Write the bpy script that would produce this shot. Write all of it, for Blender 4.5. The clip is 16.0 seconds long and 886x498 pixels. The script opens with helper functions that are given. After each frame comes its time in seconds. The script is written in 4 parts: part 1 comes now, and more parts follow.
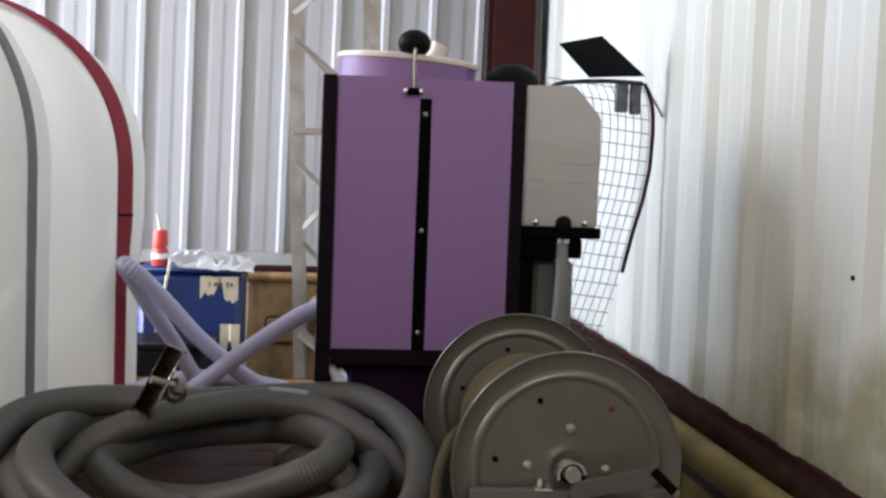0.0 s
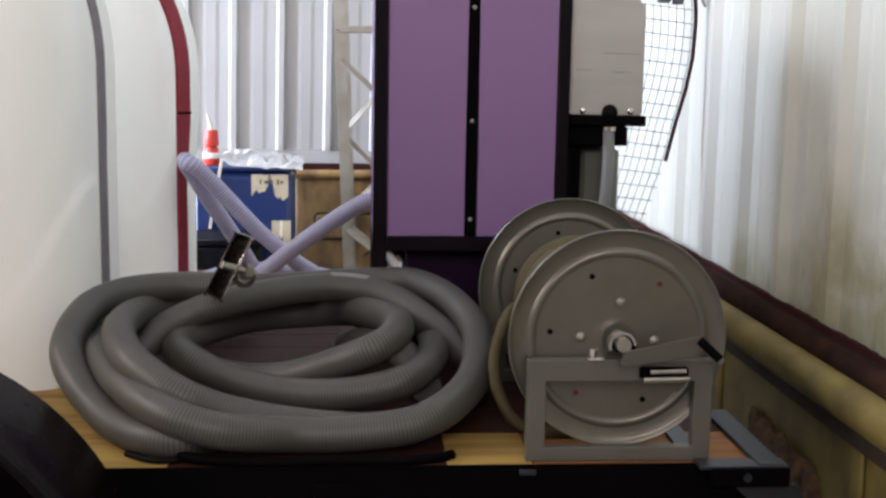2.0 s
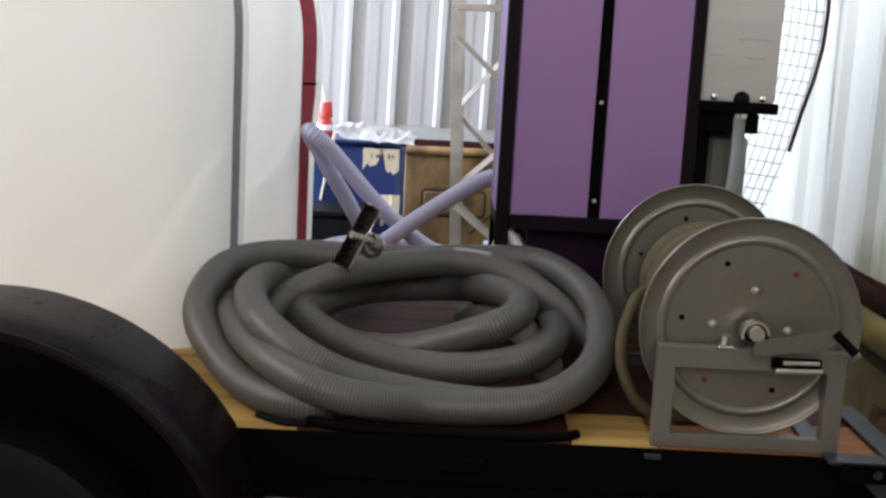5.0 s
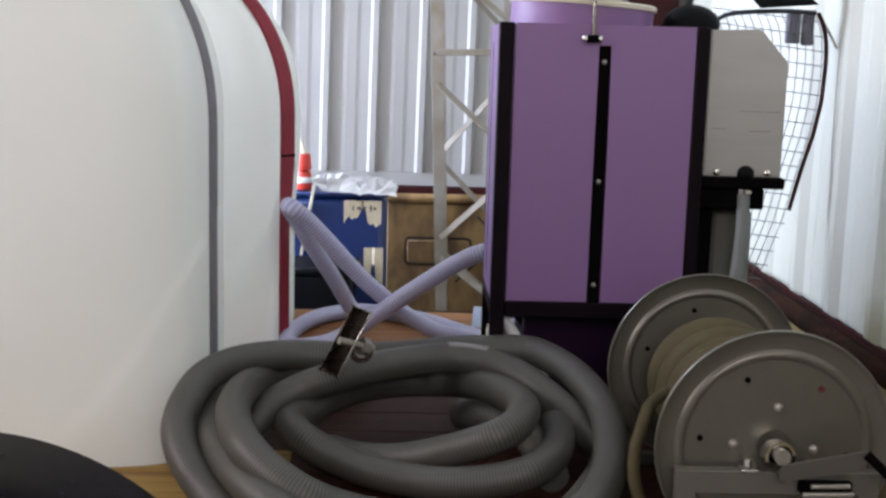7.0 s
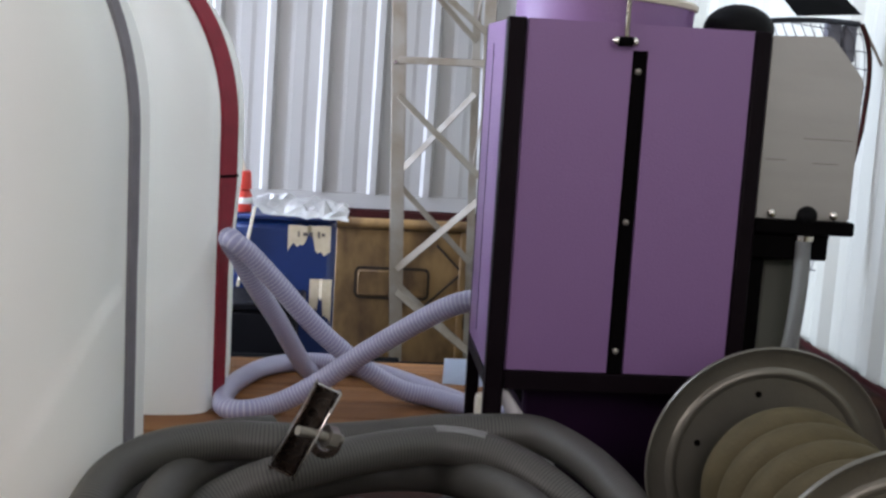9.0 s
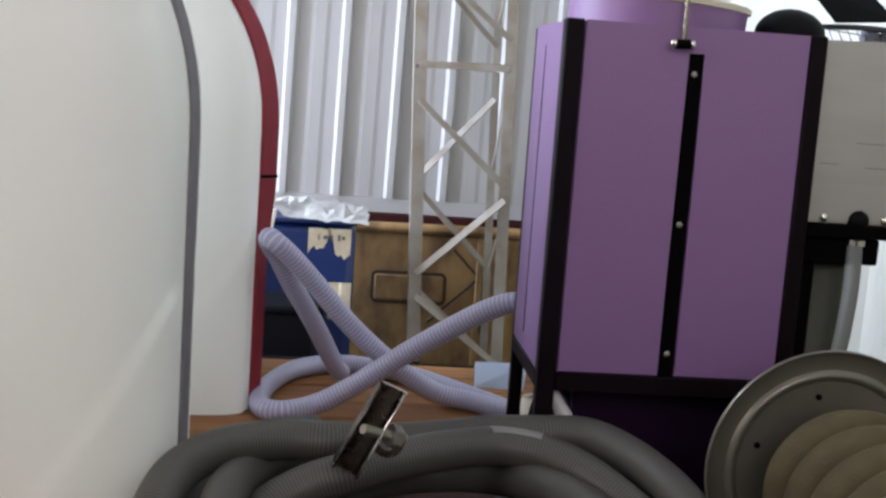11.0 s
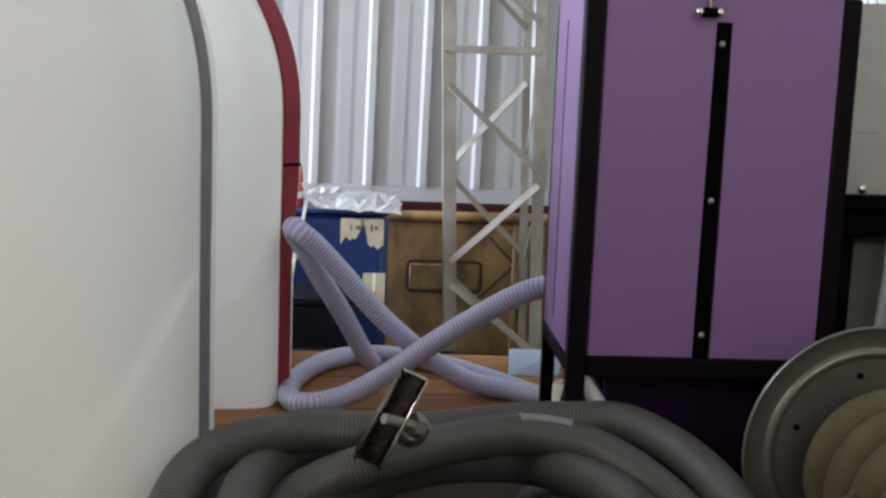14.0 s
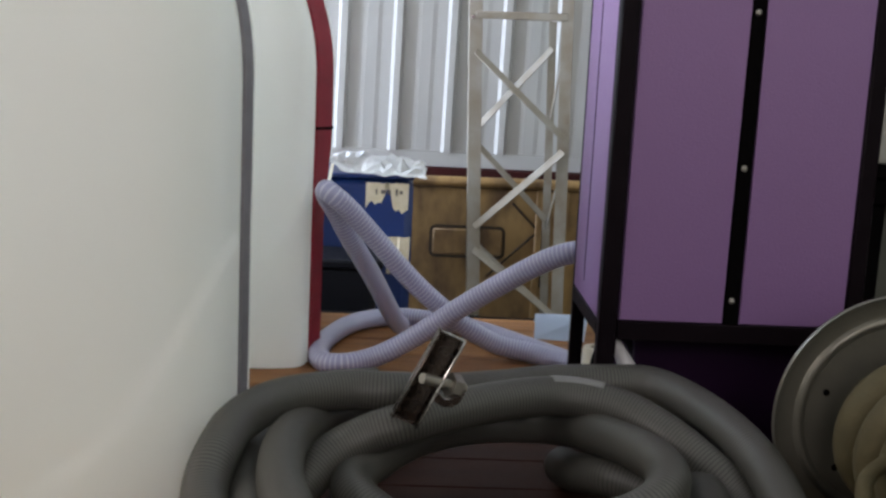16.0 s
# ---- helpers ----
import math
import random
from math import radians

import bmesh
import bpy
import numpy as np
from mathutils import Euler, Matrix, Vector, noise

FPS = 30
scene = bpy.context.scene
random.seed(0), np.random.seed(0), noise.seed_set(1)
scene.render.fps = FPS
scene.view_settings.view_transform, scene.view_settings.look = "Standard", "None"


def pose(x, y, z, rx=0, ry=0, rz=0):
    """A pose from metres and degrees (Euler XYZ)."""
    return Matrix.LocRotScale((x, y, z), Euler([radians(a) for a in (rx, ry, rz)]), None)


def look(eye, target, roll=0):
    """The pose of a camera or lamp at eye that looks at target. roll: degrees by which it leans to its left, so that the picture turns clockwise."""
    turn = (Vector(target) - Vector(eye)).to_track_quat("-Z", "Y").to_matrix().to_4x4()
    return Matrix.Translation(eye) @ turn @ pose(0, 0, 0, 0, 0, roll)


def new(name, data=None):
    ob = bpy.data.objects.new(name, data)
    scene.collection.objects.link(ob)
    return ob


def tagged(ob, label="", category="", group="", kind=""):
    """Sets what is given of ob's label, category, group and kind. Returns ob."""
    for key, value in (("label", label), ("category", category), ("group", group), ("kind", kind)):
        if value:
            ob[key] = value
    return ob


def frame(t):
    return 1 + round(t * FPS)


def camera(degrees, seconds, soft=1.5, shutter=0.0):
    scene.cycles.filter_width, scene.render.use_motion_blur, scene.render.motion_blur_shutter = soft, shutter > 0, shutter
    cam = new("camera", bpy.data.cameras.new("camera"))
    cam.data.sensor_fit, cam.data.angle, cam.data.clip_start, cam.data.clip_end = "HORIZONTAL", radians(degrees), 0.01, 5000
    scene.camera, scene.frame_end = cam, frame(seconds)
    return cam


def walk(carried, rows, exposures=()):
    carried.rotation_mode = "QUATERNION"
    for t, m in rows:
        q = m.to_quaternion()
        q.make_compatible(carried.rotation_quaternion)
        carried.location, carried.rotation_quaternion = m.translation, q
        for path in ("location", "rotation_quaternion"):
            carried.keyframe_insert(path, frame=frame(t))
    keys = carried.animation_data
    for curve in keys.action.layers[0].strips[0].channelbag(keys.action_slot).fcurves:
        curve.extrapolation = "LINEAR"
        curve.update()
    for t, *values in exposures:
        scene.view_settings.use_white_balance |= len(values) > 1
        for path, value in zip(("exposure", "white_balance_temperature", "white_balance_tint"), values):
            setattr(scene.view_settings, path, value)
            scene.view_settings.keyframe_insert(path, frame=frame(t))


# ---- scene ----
cam = camera(40.72, 16.0, soft=2.7)
PATH = [
    (0, (-0.05, -2.818, 1.346), (0.167, -0.835, 1.204), 2.1),
    (0.5, (-0.095, -2.882, 1.348), (0.084, -0.897, 1.179), 1.2),
    (1, (-0.1, -2.912, 1.341), (0.1, -0.931, 1.145), 0.9),
    (1.5, (-0.101, -2.926, 1.329), (0.072, -0.95, 1.074), 0.7),
    (2, (-0.097, -2.935, 1.325), (0.061, -0.965, 1.018), 1.0),
    (2.5, (-0.102, -2.939, 1.32), (0.06, -0.971, 1.004), 1.1),
    (3, (-0.128, -2.936, 1.318), (-0.027, -0.966, 0.986), 1.1),
    (5.5, (-0.187, -2.942, 1.316), (-0.175, -0.972, 0.972), 3.1),
    (6, (-0.198, -2.905, 1.379), (-0.107, -0.923, 1.131), 2.6),
    (6.5, (-0.225, -2.855, 1.471), (-0.175, -0.887, 1.117), 2.8),
    (7, (-0.22, -2.749, 1.48), (-0.171, -0.777, 1.15), 1.6),
    (7.5, (-0.193, -2.484, 1.473), (-0.19, -0.505, 1.185), 3.6),
    (8, (-0.241, -2.302, 1.456), (-0.156, -0.327, 1.153), 3.2),
    (10.5, (-0.373, -2.102, 1.44), (-0.188, -0.132, 1.147), 3.4),
    (11, (-0.426, -2.136, 1.427), (-0.244, -0.165, 1.141), 4.0),
    (11.5, (-0.444, -2.136, 1.419), (-0.246, -0.173, 1.093), 6.9),
    (12, (-0.448, -2.143, 1.409), (-0.315, -0.181, 1.042), 4.8),
    (12.5, (-0.447, -2.139, 1.412), (-0.343, -0.166, 1.101), 3.1),
    (13, (-0.439, -2.141, 1.413), (-0.319, -0.167, 1.114), 3.2),
    (13.5, (-0.398, -2.1, 1.406), (-0.288, -0.129, 1.086), 2.4),
    (14, (-0.383, -2.078, 1.406), (-0.274, -0.104, 1.102), 2.2),
    (14.5, (-0.387, -2.079, 1.406), (-0.314, -0.106, 1.084), 2.4),
    (15, (-0.388, -2.081, 1.405), (-0.313, -0.113, 1.056), 2.9),
    (15.5, (-0.398, -2.075, 1.403), (-0.327, -0.112, 1.029), 3.1),
    (16, (-0.421, -2.106, 1.405), (-0.334, -0.141, 1.044), 2.8),
]
walk(cam, [(t, look(e, a, r)) for t, e, a, r in PATH],
     exposures=((0, -0.74, 6550, 24), (1.0, -0.78, 6550, 24), (2.0, -0.46, 6550, 24), (3.0, -0.34, 6500, 23), (5.5, -0.34, 6450, 23),
                (6.5, -0.54, 6350, 23), (7.5, -0.74, 6300, 23), (8.0, -0.78, 6250, 23), (10.5, -0.74, 6400, 22.5), (12.5, -0.86, 6450, 21.5), (16.0, -0.88, 6450, 18)))

# ---- light ----
DECK = 0.605          # top of the trailer deck
WALL_X, WALL_Y = 1.02, 2.98   # inner faces of the two corner walls
world = bpy.data.worlds.new("world")
scene.world = world
world.use_nodes = True
sky = world.node_tree.nodes.new("ShaderNodeTexSky")
sky.sky_type, sky.sun_disc = "NISHITA", False
sky.sun_elevation, sky.sun_rotation = radians(40), radians(250)
world.node_tree.links.new(sky.outputs[0], world.node_tree.nodes["Background"].inputs[0])
world.node_tree.nodes["Background"].inputs[1].default_value = 0.06


def area(name, m, sx, sy, watts, colour):
    lamp = bpy.data.lights.new(name, "AREA")
    lamp.shape, lamp.size, lamp.size_y, lamp.energy, lamp.color = "RECTANGLE", sx, sy, watts, colour
    ob = new(name, lamp)
    ob.matrix_world = m
    return ob


# daylight through the wide door beside the tanks, the long window in the left wall and the door at the front
area("door_daylight", look((-3.9, 2.0, 2.35), (1.0, 0.9, 1.45)), 1.8, 3.4, 920, (0.70, 0.85, 1.0))
area("window_daylight", look((-3.9, -1.3, 2.9), (0.6, -0.9, 1.5)), 4.8, 1.4, 190, (1.0, 0.96, 0.88))
area("front_daylight", look((0.3, -5.8, 3.3), (-0.1, 0.0, 0.9)), 2.6, 2.4, 148, (1.0, 0.95, 0.90))


# ---- materials ----
def material(name, colour, rough=0.5, metal=0.0, spots=0.15, scale=8.0, fine=90.0, bump=0.1, alt=None, spec=0.5, vary=0.0):
    """Two scales of noise: blotches between colour and alt, and a fine grain that roughens the surface."""
    m = bpy.data.materials.new(name)
    m.use_nodes = True
    nt = m.node_tree
    n, link = nt.nodes, nt.links.new
    b = n["Principled BSDF"]
    co = n.new("ShaderNodeTexCoord")
    big, small = n.new("ShaderNodeTexNoise"), n.new("ShaderNodeTexNoise")
    big.inputs["Scale"].default_value, big.inputs["Detail"].default_value = scale, 6
    small.inputs["Scale"].default_value, small.inputs["Detail"].default_value = fine, 4
    link(co.outputs["Object"], big.inputs["Vector"]), link(co.outputs["Object"], small.inputs["Vector"])
    ramp = n.new("ShaderNodeValToRGB")
    ramp.color_ramp.elements[0].position, ramp.color_ramp.elements[1].position = 0.35, 0.72
    mix = n.new("ShaderNodeMix")
    mix.data_type = "RGBA"
    alt = alt or tuple(c * (1 - spots * 2) for c in colour)
    mix.inputs[6].default_value, mix.inputs[7].default_value = (*colour, 1), (*alt, 1)
    link(big.outputs["Fac"], ramp.inputs["Fac"])
    scaled = n.new("ShaderNodeMath")
    scaled.operation = "MULTIPLY"
    scaled.inputs[1].default_value = min(1.0, spots * 3)
    link(ramp.outputs["Color"], scaled.inputs[0]), link(scaled.outputs[0], mix.inputs[0])
    out = mix.outputs[2]
    if vary:
        info, hsv = n.new("ShaderNodeObjectInfo"), n.new("ShaderNodeHueSaturation")
        span = n.new("ShaderNodeMapRange")
        span.inputs[3].default_value, span.inputs[4].default_value = 1 - vary, 1 + vary
        link(info.outputs["Random"], span.inputs[0]), link(span.outputs[0], hsv.inputs["Value"])
        link(out, hsv.inputs["Color"])
        out = hsv.outputs[0]
    link(out, b.inputs["Base Color"])
    rr = n.new("ShaderNodeMapRange")
    rr.inputs[3].default_value, rr.inputs[4].default_value = max(0.03, rough - 0.08), min(1, rough + 0.1)
    link(small.outputs["Fac"], rr.inputs[0]), link(rr.outputs[0], b.inputs["Roughness"])
    b.inputs["Metallic"].default_value, b.inputs["Specular IOR Level"].default_value = metal, spec
    if bump:
        bu = n.new("ShaderNodeBump")
        bu.inputs["Strength"].default_value, bu.inputs["Distance"].default_value = bump, 0.004
        link(small.outputs["Fac"], bu.inputs["Height"]), link(bu.outputs[0], b.inputs["Normal"])
    return m


M_WALL = material("wall_steel", (0.40, 0.395, 0.38), 0.6, 0.0, 0.10, 1.6, 60, 0.05, alt=(0.33, 0.32, 0.295))
M_WALL_R = material("side_wall_steel", (0.48, 0.49, 0.435), 0.5, 0.0, 0.2, 1.1, 45, 0.06, alt=(0.45, 0.44, 0.33))
M_TRIM = material("red_oxide", (0.048, 0.010, 0.010), 0.65, 0.0, 0.3, 9, 70, 0.2, alt=(0.024, 0.009, 0.007), spec=0.12)
M_RUSTPIPE = material("rusty_pipe", (0.014, 0.008, 0.006), 0.8, 0.0, 0.33, 14, 90, 0.4, alt=(0.040, 0.016, 0.009), spec=0.05)
M_CONCRETE = material("concrete", (0.30, 0.29, 0.27), 0.85, 0.0, 0.2, 3, 120, 0.3)
M_CEIL = material("roof_steel", (0.45, 0.45, 0.43), 0.5, 0.0, 0.1, 2, 60, 0.05)
M_YELLOW = material("yellow_paint", (0.215, 0.165, 0.045), 0.55, 0.0, 0.30, 7, 80, 0.25, alt=(0.095, 0.066, 0.020), spec=0.2)
M_YBED = material("dirty_yellow_paint", (0.33, 0.198, 0.072), 0.6, 0.0, 0.33, 7, 60, 0.3, alt=(0.085, 0.043, 0.019))
M_RUST = material("rust", (0.14, 0.075, 0.028), 0.85, 0.0, 0.33, 30, 120, 0.9, alt=(0.022, 0.011, 0.007))
# dark brown for pressed grooves and the painted shadow line under the rail
M_SEAM = material("dark_groove_and_shadow", (0.045, 0.03, 0.018), 0.8, 0.0, 0.2, 12, 90, 0.2)
M_TANK = material("white_polyethylene", (0.885, 0.89, 0.84), 0.42, 0.0, 0.06, 2.2, 120, 0.06, alt=(0.82, 0.80, 0.73))
M_STRAP_G = material("grey_webbing", (0.20, 0.19, 0.205), 0.7, 0.0, 0.15, 30, 300, 0.3)
M_STRAP_R = material("red_webbing", (0.26, 0.006, 0.022), 0.6, 0.0, 0.2, 20, 300, 0.3)
M_PURPLE = material("purple_powder_coat", (0.222, 0.119, 0.266), 0.42, 0.0, 0.08, 3, 260, 0.22, alt=(0.192, 0.102, 0.232))
# the cabinet's purple, darkened to carry the shade beneath it
M_PURPLE_SHADE = material("purple_coat_shade", (0.014, 0.003, 0.018), 0.5, 0.0, 0.1, 4, 200, 0.2, spec=0.12)
M_BLACK = material("black_powder_coat", (0.0025, 0.002, 0.0022), 0.6, 0.0, 0.15, 10, 200, 0.15, spec=0.025)
M_FRAME = material("worn_black_frame", (0.0045, 0.0022, 0.0038), 0.5, 0.0, 0.2, 14, 160, 0.15, alt=(0.008, 0.0045, 0.0065), spec=0.08)
M_RUBBER = material("black_rubber", (0.006, 0.006, 0.0065), 0.5, 0.0, 0.2, 12, 120, 0.15, spec=0.06)
M_ALU = material("brushed_aluminium", (0.40, 0.388, 0.358), 0.42, 0.6, 0.12, 9, 160, 0.08, alt=(0.32, 0.31, 0.285))
M_REEL = material("grey_hammered_paint", (0.176, 0.166, 0.134), 0.34, 0.62, 0.14, 22, 150, 0.16, alt=(0.135, 0.127, 0.102))
M_RED_DOT = material("red_paint_dot", (0.12, 0.009, 0.009), 0.5, 0.0, 0.1, 20, 90, 0.0)
M_STAND = material("grey_satin_paint", (0.142, 0.134, 0.111), 0.45, 0.3, 0.14, 14, 140, 0.12, alt=(0.108, 0.101, 0.083))
M_DULL = material("dull_zinc", (0.36, 0.34, 0.29), 0.38, 0.6, 0.2, 40, 120, 0.1)
M_CRANK = material("worn_dark_paint", (0.115, 0.108, 0.09), 0.4, 0.4, 0.25, 14, 120, 0.15, alt=(0.12, 0.11, 0.095))
M_CHROME = material("chrome", (0.75, 0.72, 0.66), 0.14, 1.0, 0.1, 20, 80, 0.03)
M_ROD = material("darkened_chrome", (0.22, 0.20, 0.16), 0.25, 1.0, 0.2, 30, 90, 0.04)
M_DARKSTEEL = material("dark_polished_steel", (0.13, 0.10, 0.08), 0.26, 1.0, 0.2, 18, 60, 0.05)
M_GREY_STEEL = material("blue_grey_steel", (0.032, 0.036, 0.045), 0.4, 0.4, 0.2, 10, 90, 0.15)
M_CREAM = material("cream_plastic", (0.70, 0.64, 0.50), 0.45, 0.0, 0.15, 16, 90, 0.05)
M_TRUSS = material("weathered_aluminium", (0.325, 0.298, 0.257), 0.58, 0.12, 0.3, 12, 90, 0.15, alt=(0.23, 0.185, 0.135), spec=0.3)


def streaked(m, sx, sy, sz):
    """Draws a material's blotches out into streaks."""
    nt = m.node_tree
    mp_ = nt.nodes.new("ShaderNodeMapping")
    mp_.inputs["Scale"].default_value = (sx, sy, sz)
    co = [x for x in nt.nodes if x.type == "TEX_COORD"][0]
    nt.links.new(co.outputs["Object"], mp_.inputs["Vector"])
    big = [x for x in nt.nodes if x.type == "TEX_NOISE"][0]
    nt.links.new(mp_.outputs[0], big.inputs["Vector"])


def translucent(m, share):
    """Lets part of the light through a thin plastic wall."""
    nt = m.node_tree
    b_ = nt.nodes["Principled BSDF"]
    thin, mix = nt.nodes.new("ShaderNodeBsdfTranslucent"), nt.nodes.new("ShaderNodeMixShader")
    nt.links.new(b_.inputs["Base Color"].links[0].from_socket, thin.inputs["Color"])
    mix.inputs[0].default_value = share
    nt.links.new(b_.outputs[0], mix.inputs[1]), nt.links.new(thin.outputs[0], mix.inputs[2])
    nt.links.new(mix.outputs[0], nt.nodes["Material Output"].inputs["Surface"])




def foot_shaded(m, top, climb, ragged, colour, share):
    """Dirt along the foot of a wall, climbing towards its near end, with a ragged edge and thin spots; it also paints
    the fall-off of light there.
    """
    nt = m.node_tree
    n, link = nt.nodes, nt.links.new
    b_ = n["Principled BSDF"]
    co = [x for x in n if x.type == "TEX_COORD"][0]
    sep, edge, thin = n.new("ShaderNodeSeparateXYZ"), n.new("ShaderNodeTexNoise"), n.new("ShaderNodeTexNoise")
    edge.inputs["Scale"].default_value, edge.inputs["Detail"].default_value = 2.2, 8
    thin.inputs["Scale"].default_value, thin.inputs["Detail"].default_value = 14, 8
    link(co.outputs["Object"], sep.inputs[0]), link(co.outputs["Object"], edge.inputs["Vector"]), link(co.outputs["Object"], thin.inputs["Vector"])
    high, rng, mul, mix = n.new("ShaderNodeMath"), n.new("ShaderNodeMapRange"), n.new("ShaderNodeMath"), n.new("ShaderNodeMix")
    high.operation = "MULTIPLY_ADD"
    high.inputs[1].default_value = -ragged
    along = n.new("ShaderNodeMath")
    along.operation = "MULTIPLY_ADD"
    along.inputs[1].default_value = -climb
    link(sep.outputs[0], along.inputs[0]), link(sep.outputs[2], along.inputs[2])
    link(edge.outputs["Fac"], high.inputs[0]), link(along.outputs[0], high.inputs[2])
    rng.inputs[1].default_value, rng.inputs[2].default_value = top - ragged * 0.5, top - ragged * 0.5 - 0.22
    link(high.outputs[0], rng.inputs[0])
    mul.operation = "MULTIPLY"
    spots = n.new("ShaderNodeMapRange")
    spots.inputs[1].default_value, spots.inputs[2].default_value = 0.3, 0.55
    spots.inputs[3].default_value, spots.inputs[4].default_value = share * 0.55, share
    link(thin.outputs["Fac"], spots.inputs[0])
    link(rng.outputs[0], mul.inputs[0]), link(spots.outputs[0], mul.inputs[1])
    mix.data_type = "RGBA"
    link(mul.outputs[0], mix.inputs[0]), link(b_.inputs["Base Color"].links[0].from_socket, mix.inputs[6])
    mix.inputs[7].default_value = (*colour, 1)
    link(mix.outputs[2], b_.inputs["Base Color"])


# greenish dirt plus painted fall-off of light, low and near on the side wall
foot_shaded(M_WALL_R, 0.02, 0.32, 0.8, (0.20, 0.185, 0.085), 0.8)
translucent(M_TANK, 0.22)
streaked(M_ALU, 0.5, 0.5, 3.0)
streaked(M_YBED, 1.5, 1.0, 0.75)
M_BLUE = material("blue_plastic", (0.006, 0.026, 0.125), 0.4, 0.0, 0.2, 6, 90, 0.08)
M_PAPER = material("white_paper", (0.82, 0.82, 0.80), 0.8, 0.0, 0.06, 14, 120, 0.1)
M_TAN = material("torn_paper_label", (0.58, 0.50, 0.36), 0.85, 0.0, 0.2, 40, 150, 0.15, alt=(0.45, 0.37, 0.24))
M_INK = material("faded_ink", (0.12, 0.10, 0.09), 0.8, 0.0, 0.1, 40, 100, 0.0)
M_CARD = material("pale_blue_card", (0.55, 0.62, 0.72), 0.7, 0.0, 0.06, 10, 100, 0.05)
M_RED = material("red_plastic", (0.62, 0.045, 0.028), 0.35, 0.0, 0.08, 20, 90, 0.03)
M_NOZZLE = material("white_nozzle_plastic", (0.78, 0.76, 0.76), 0.4, 0.0, 0.06, 20, 90, 0.03)
M_BLACKPLASTIC = material("black_plastic", (0.006, 0.006, 0.008), 0.45, 0.0, 0.15, 8, 90, 0.06, spec=0.12)
M_TAPE = material("silver_tape", (0.24, 0.24, 0.225), 0.4, 0.1, 0.1, 60, 120, 0.05)
M_HOSE_T = material("tan_pressure_hose", (0.090, 0.074, 0.038), 0.68, 0.0, 0.2, 26, 200, 0.3, spec=0.12)
M_TANKG = material("green_grey_tank", (0.12, 0.125, 0.10), 0.4, 0.0, 0.15, 8, 90, 0.05)
M_CLEAR = material("clear_vinyl", (0.45, 0.48, 0.48), 0.18, 0.0, 0.05, 30, 90, 0.02)
M_CLEAR.node_tree.nodes["Principled BSDF"].inputs["Transmission Weight"].default_value = 0.6
M_FENDER = material("black_gloss_paint", (0.004, 0.0025, 0.003), 0.24, 0.0, 0.3, 7, 40, 0.06, alt=(0.007, 0.004, 0.004), spec=0.06)
M_WIRE = material("galvanised_wire", (0.13, 0.13, 0.15), 0.5, 0.4, 0.1, 30, 90, 0.0)


def wood(name, colour, alt):
    m = material(name, colour, 0.6, 0, 0.3, 3, 90, 0.2, alt=alt, vary=0.14, spec=0.2)
    nt = m.node_tree
    mp = nt.nodes.new("ShaderNodeMapping")
    mp.inputs["Scale"].default_value = (0.5, 9, 9)
    co = [x for x in nt.nodes if x.type == "TEX_COORD"][0]
    nt.links.new(co.outputs["Object"], mp.inputs["Vector"])
    for x in nt.nodes:
        if x.type == "TEX_NOISE":
            nt.links.new(mp.outputs[0], x.inputs["Vector"])
    return m


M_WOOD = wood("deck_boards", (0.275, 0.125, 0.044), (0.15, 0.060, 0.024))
# deck wood with the shade under coil and machine put into its colour
M_WOOD_SHADE = wood("shaded_deck_boards", (0.050, 0.016, 0.009), (0.028, 0.009, 0.006))
M_WOOD_Y = wood("yellow_deck_board", (0.40, 0.26, 0.070), (0.17, 0.085, 0.03))


def ribbed(name, colour, groove, rough, pitch, width):
    """Hose wall: a second colour on the winding paints glints or shade of the ribs, read from the length along the hose
    that the mesh carries as its UV.
    """
    m = material(name, colour, rough, 0, 0.08, 5, 120, 0.05)
    nt = m.node_tree
    n, link = nt.nodes, nt.links.new
    uv, sep, mod = n.new("ShaderNodeUVMap"), n.new("ShaderNodeSeparateXYZ"), n.new("ShaderNodeMath")
    uv.uv_map = "UVMap"
    link(uv.outputs[0], sep.inputs[0])
    mod.operation = "PINGPONG"
    mod.inputs[1].default_value = pitch / 2
    link(sep.outputs[1], mod.inputs[0])
    rng, mix = n.new("ShaderNodeMapRange"), n.new("ShaderNodeMix")
    rng.inputs[1].default_value, rng.inputs[2].default_value = pitch / 2 * (1 - width), pitch / 2 * (1 - width * 0.4)
    link(mod.outputs[0], rng.inputs[0])
    mix.data_type = "RGBA"
    b = n["Principled BSDF"]
    old = b.inputs["Base Color"].links[0].from_socket
    link(rng.outputs[0], mix.inputs[0]), link(old, mix.inputs[6])
    mix.inputs[7].default_value = (*groove, 1)
    link(mix.outputs[2], b.inputs["Base Color"])
    return m


# second colour: shade in the grey hose's grooves, glints along the lilac ribs
M_HOSE = ribbed("grey_corrugated_hose", (0.084, 0.081, 0.069), (0.032, 0.031, 0.026), 0.48, 0.006, 0.5)
M_LILAC = ribbed("lilac_spiral_hose", (0.34, 0.34, 0.50), (0.58, 0.58, 0.67), 0.30, 0.0096, 0.36)


# ---- mesh helpers ----
def mesh_of(name, bm, mat, smooth=False):
    me = bpy.data.meshes.new(name)
    bmesh.ops.recalc_face_normals(bm, faces=bm.faces[:])
    bm.to_mesh(me)
    bm.free()
    me.materials.append(mat)
    if smooth:
        me.set_sharp_from_angle(angle=radians(36))
    return me


def part(name, bm, mat, parent=None, label="", smooth=True):
    ob = new(name, mesh_of(name, bm, mat, smooth))
    if parent:
        ob.parent = parent
    return tagged(ob, label)


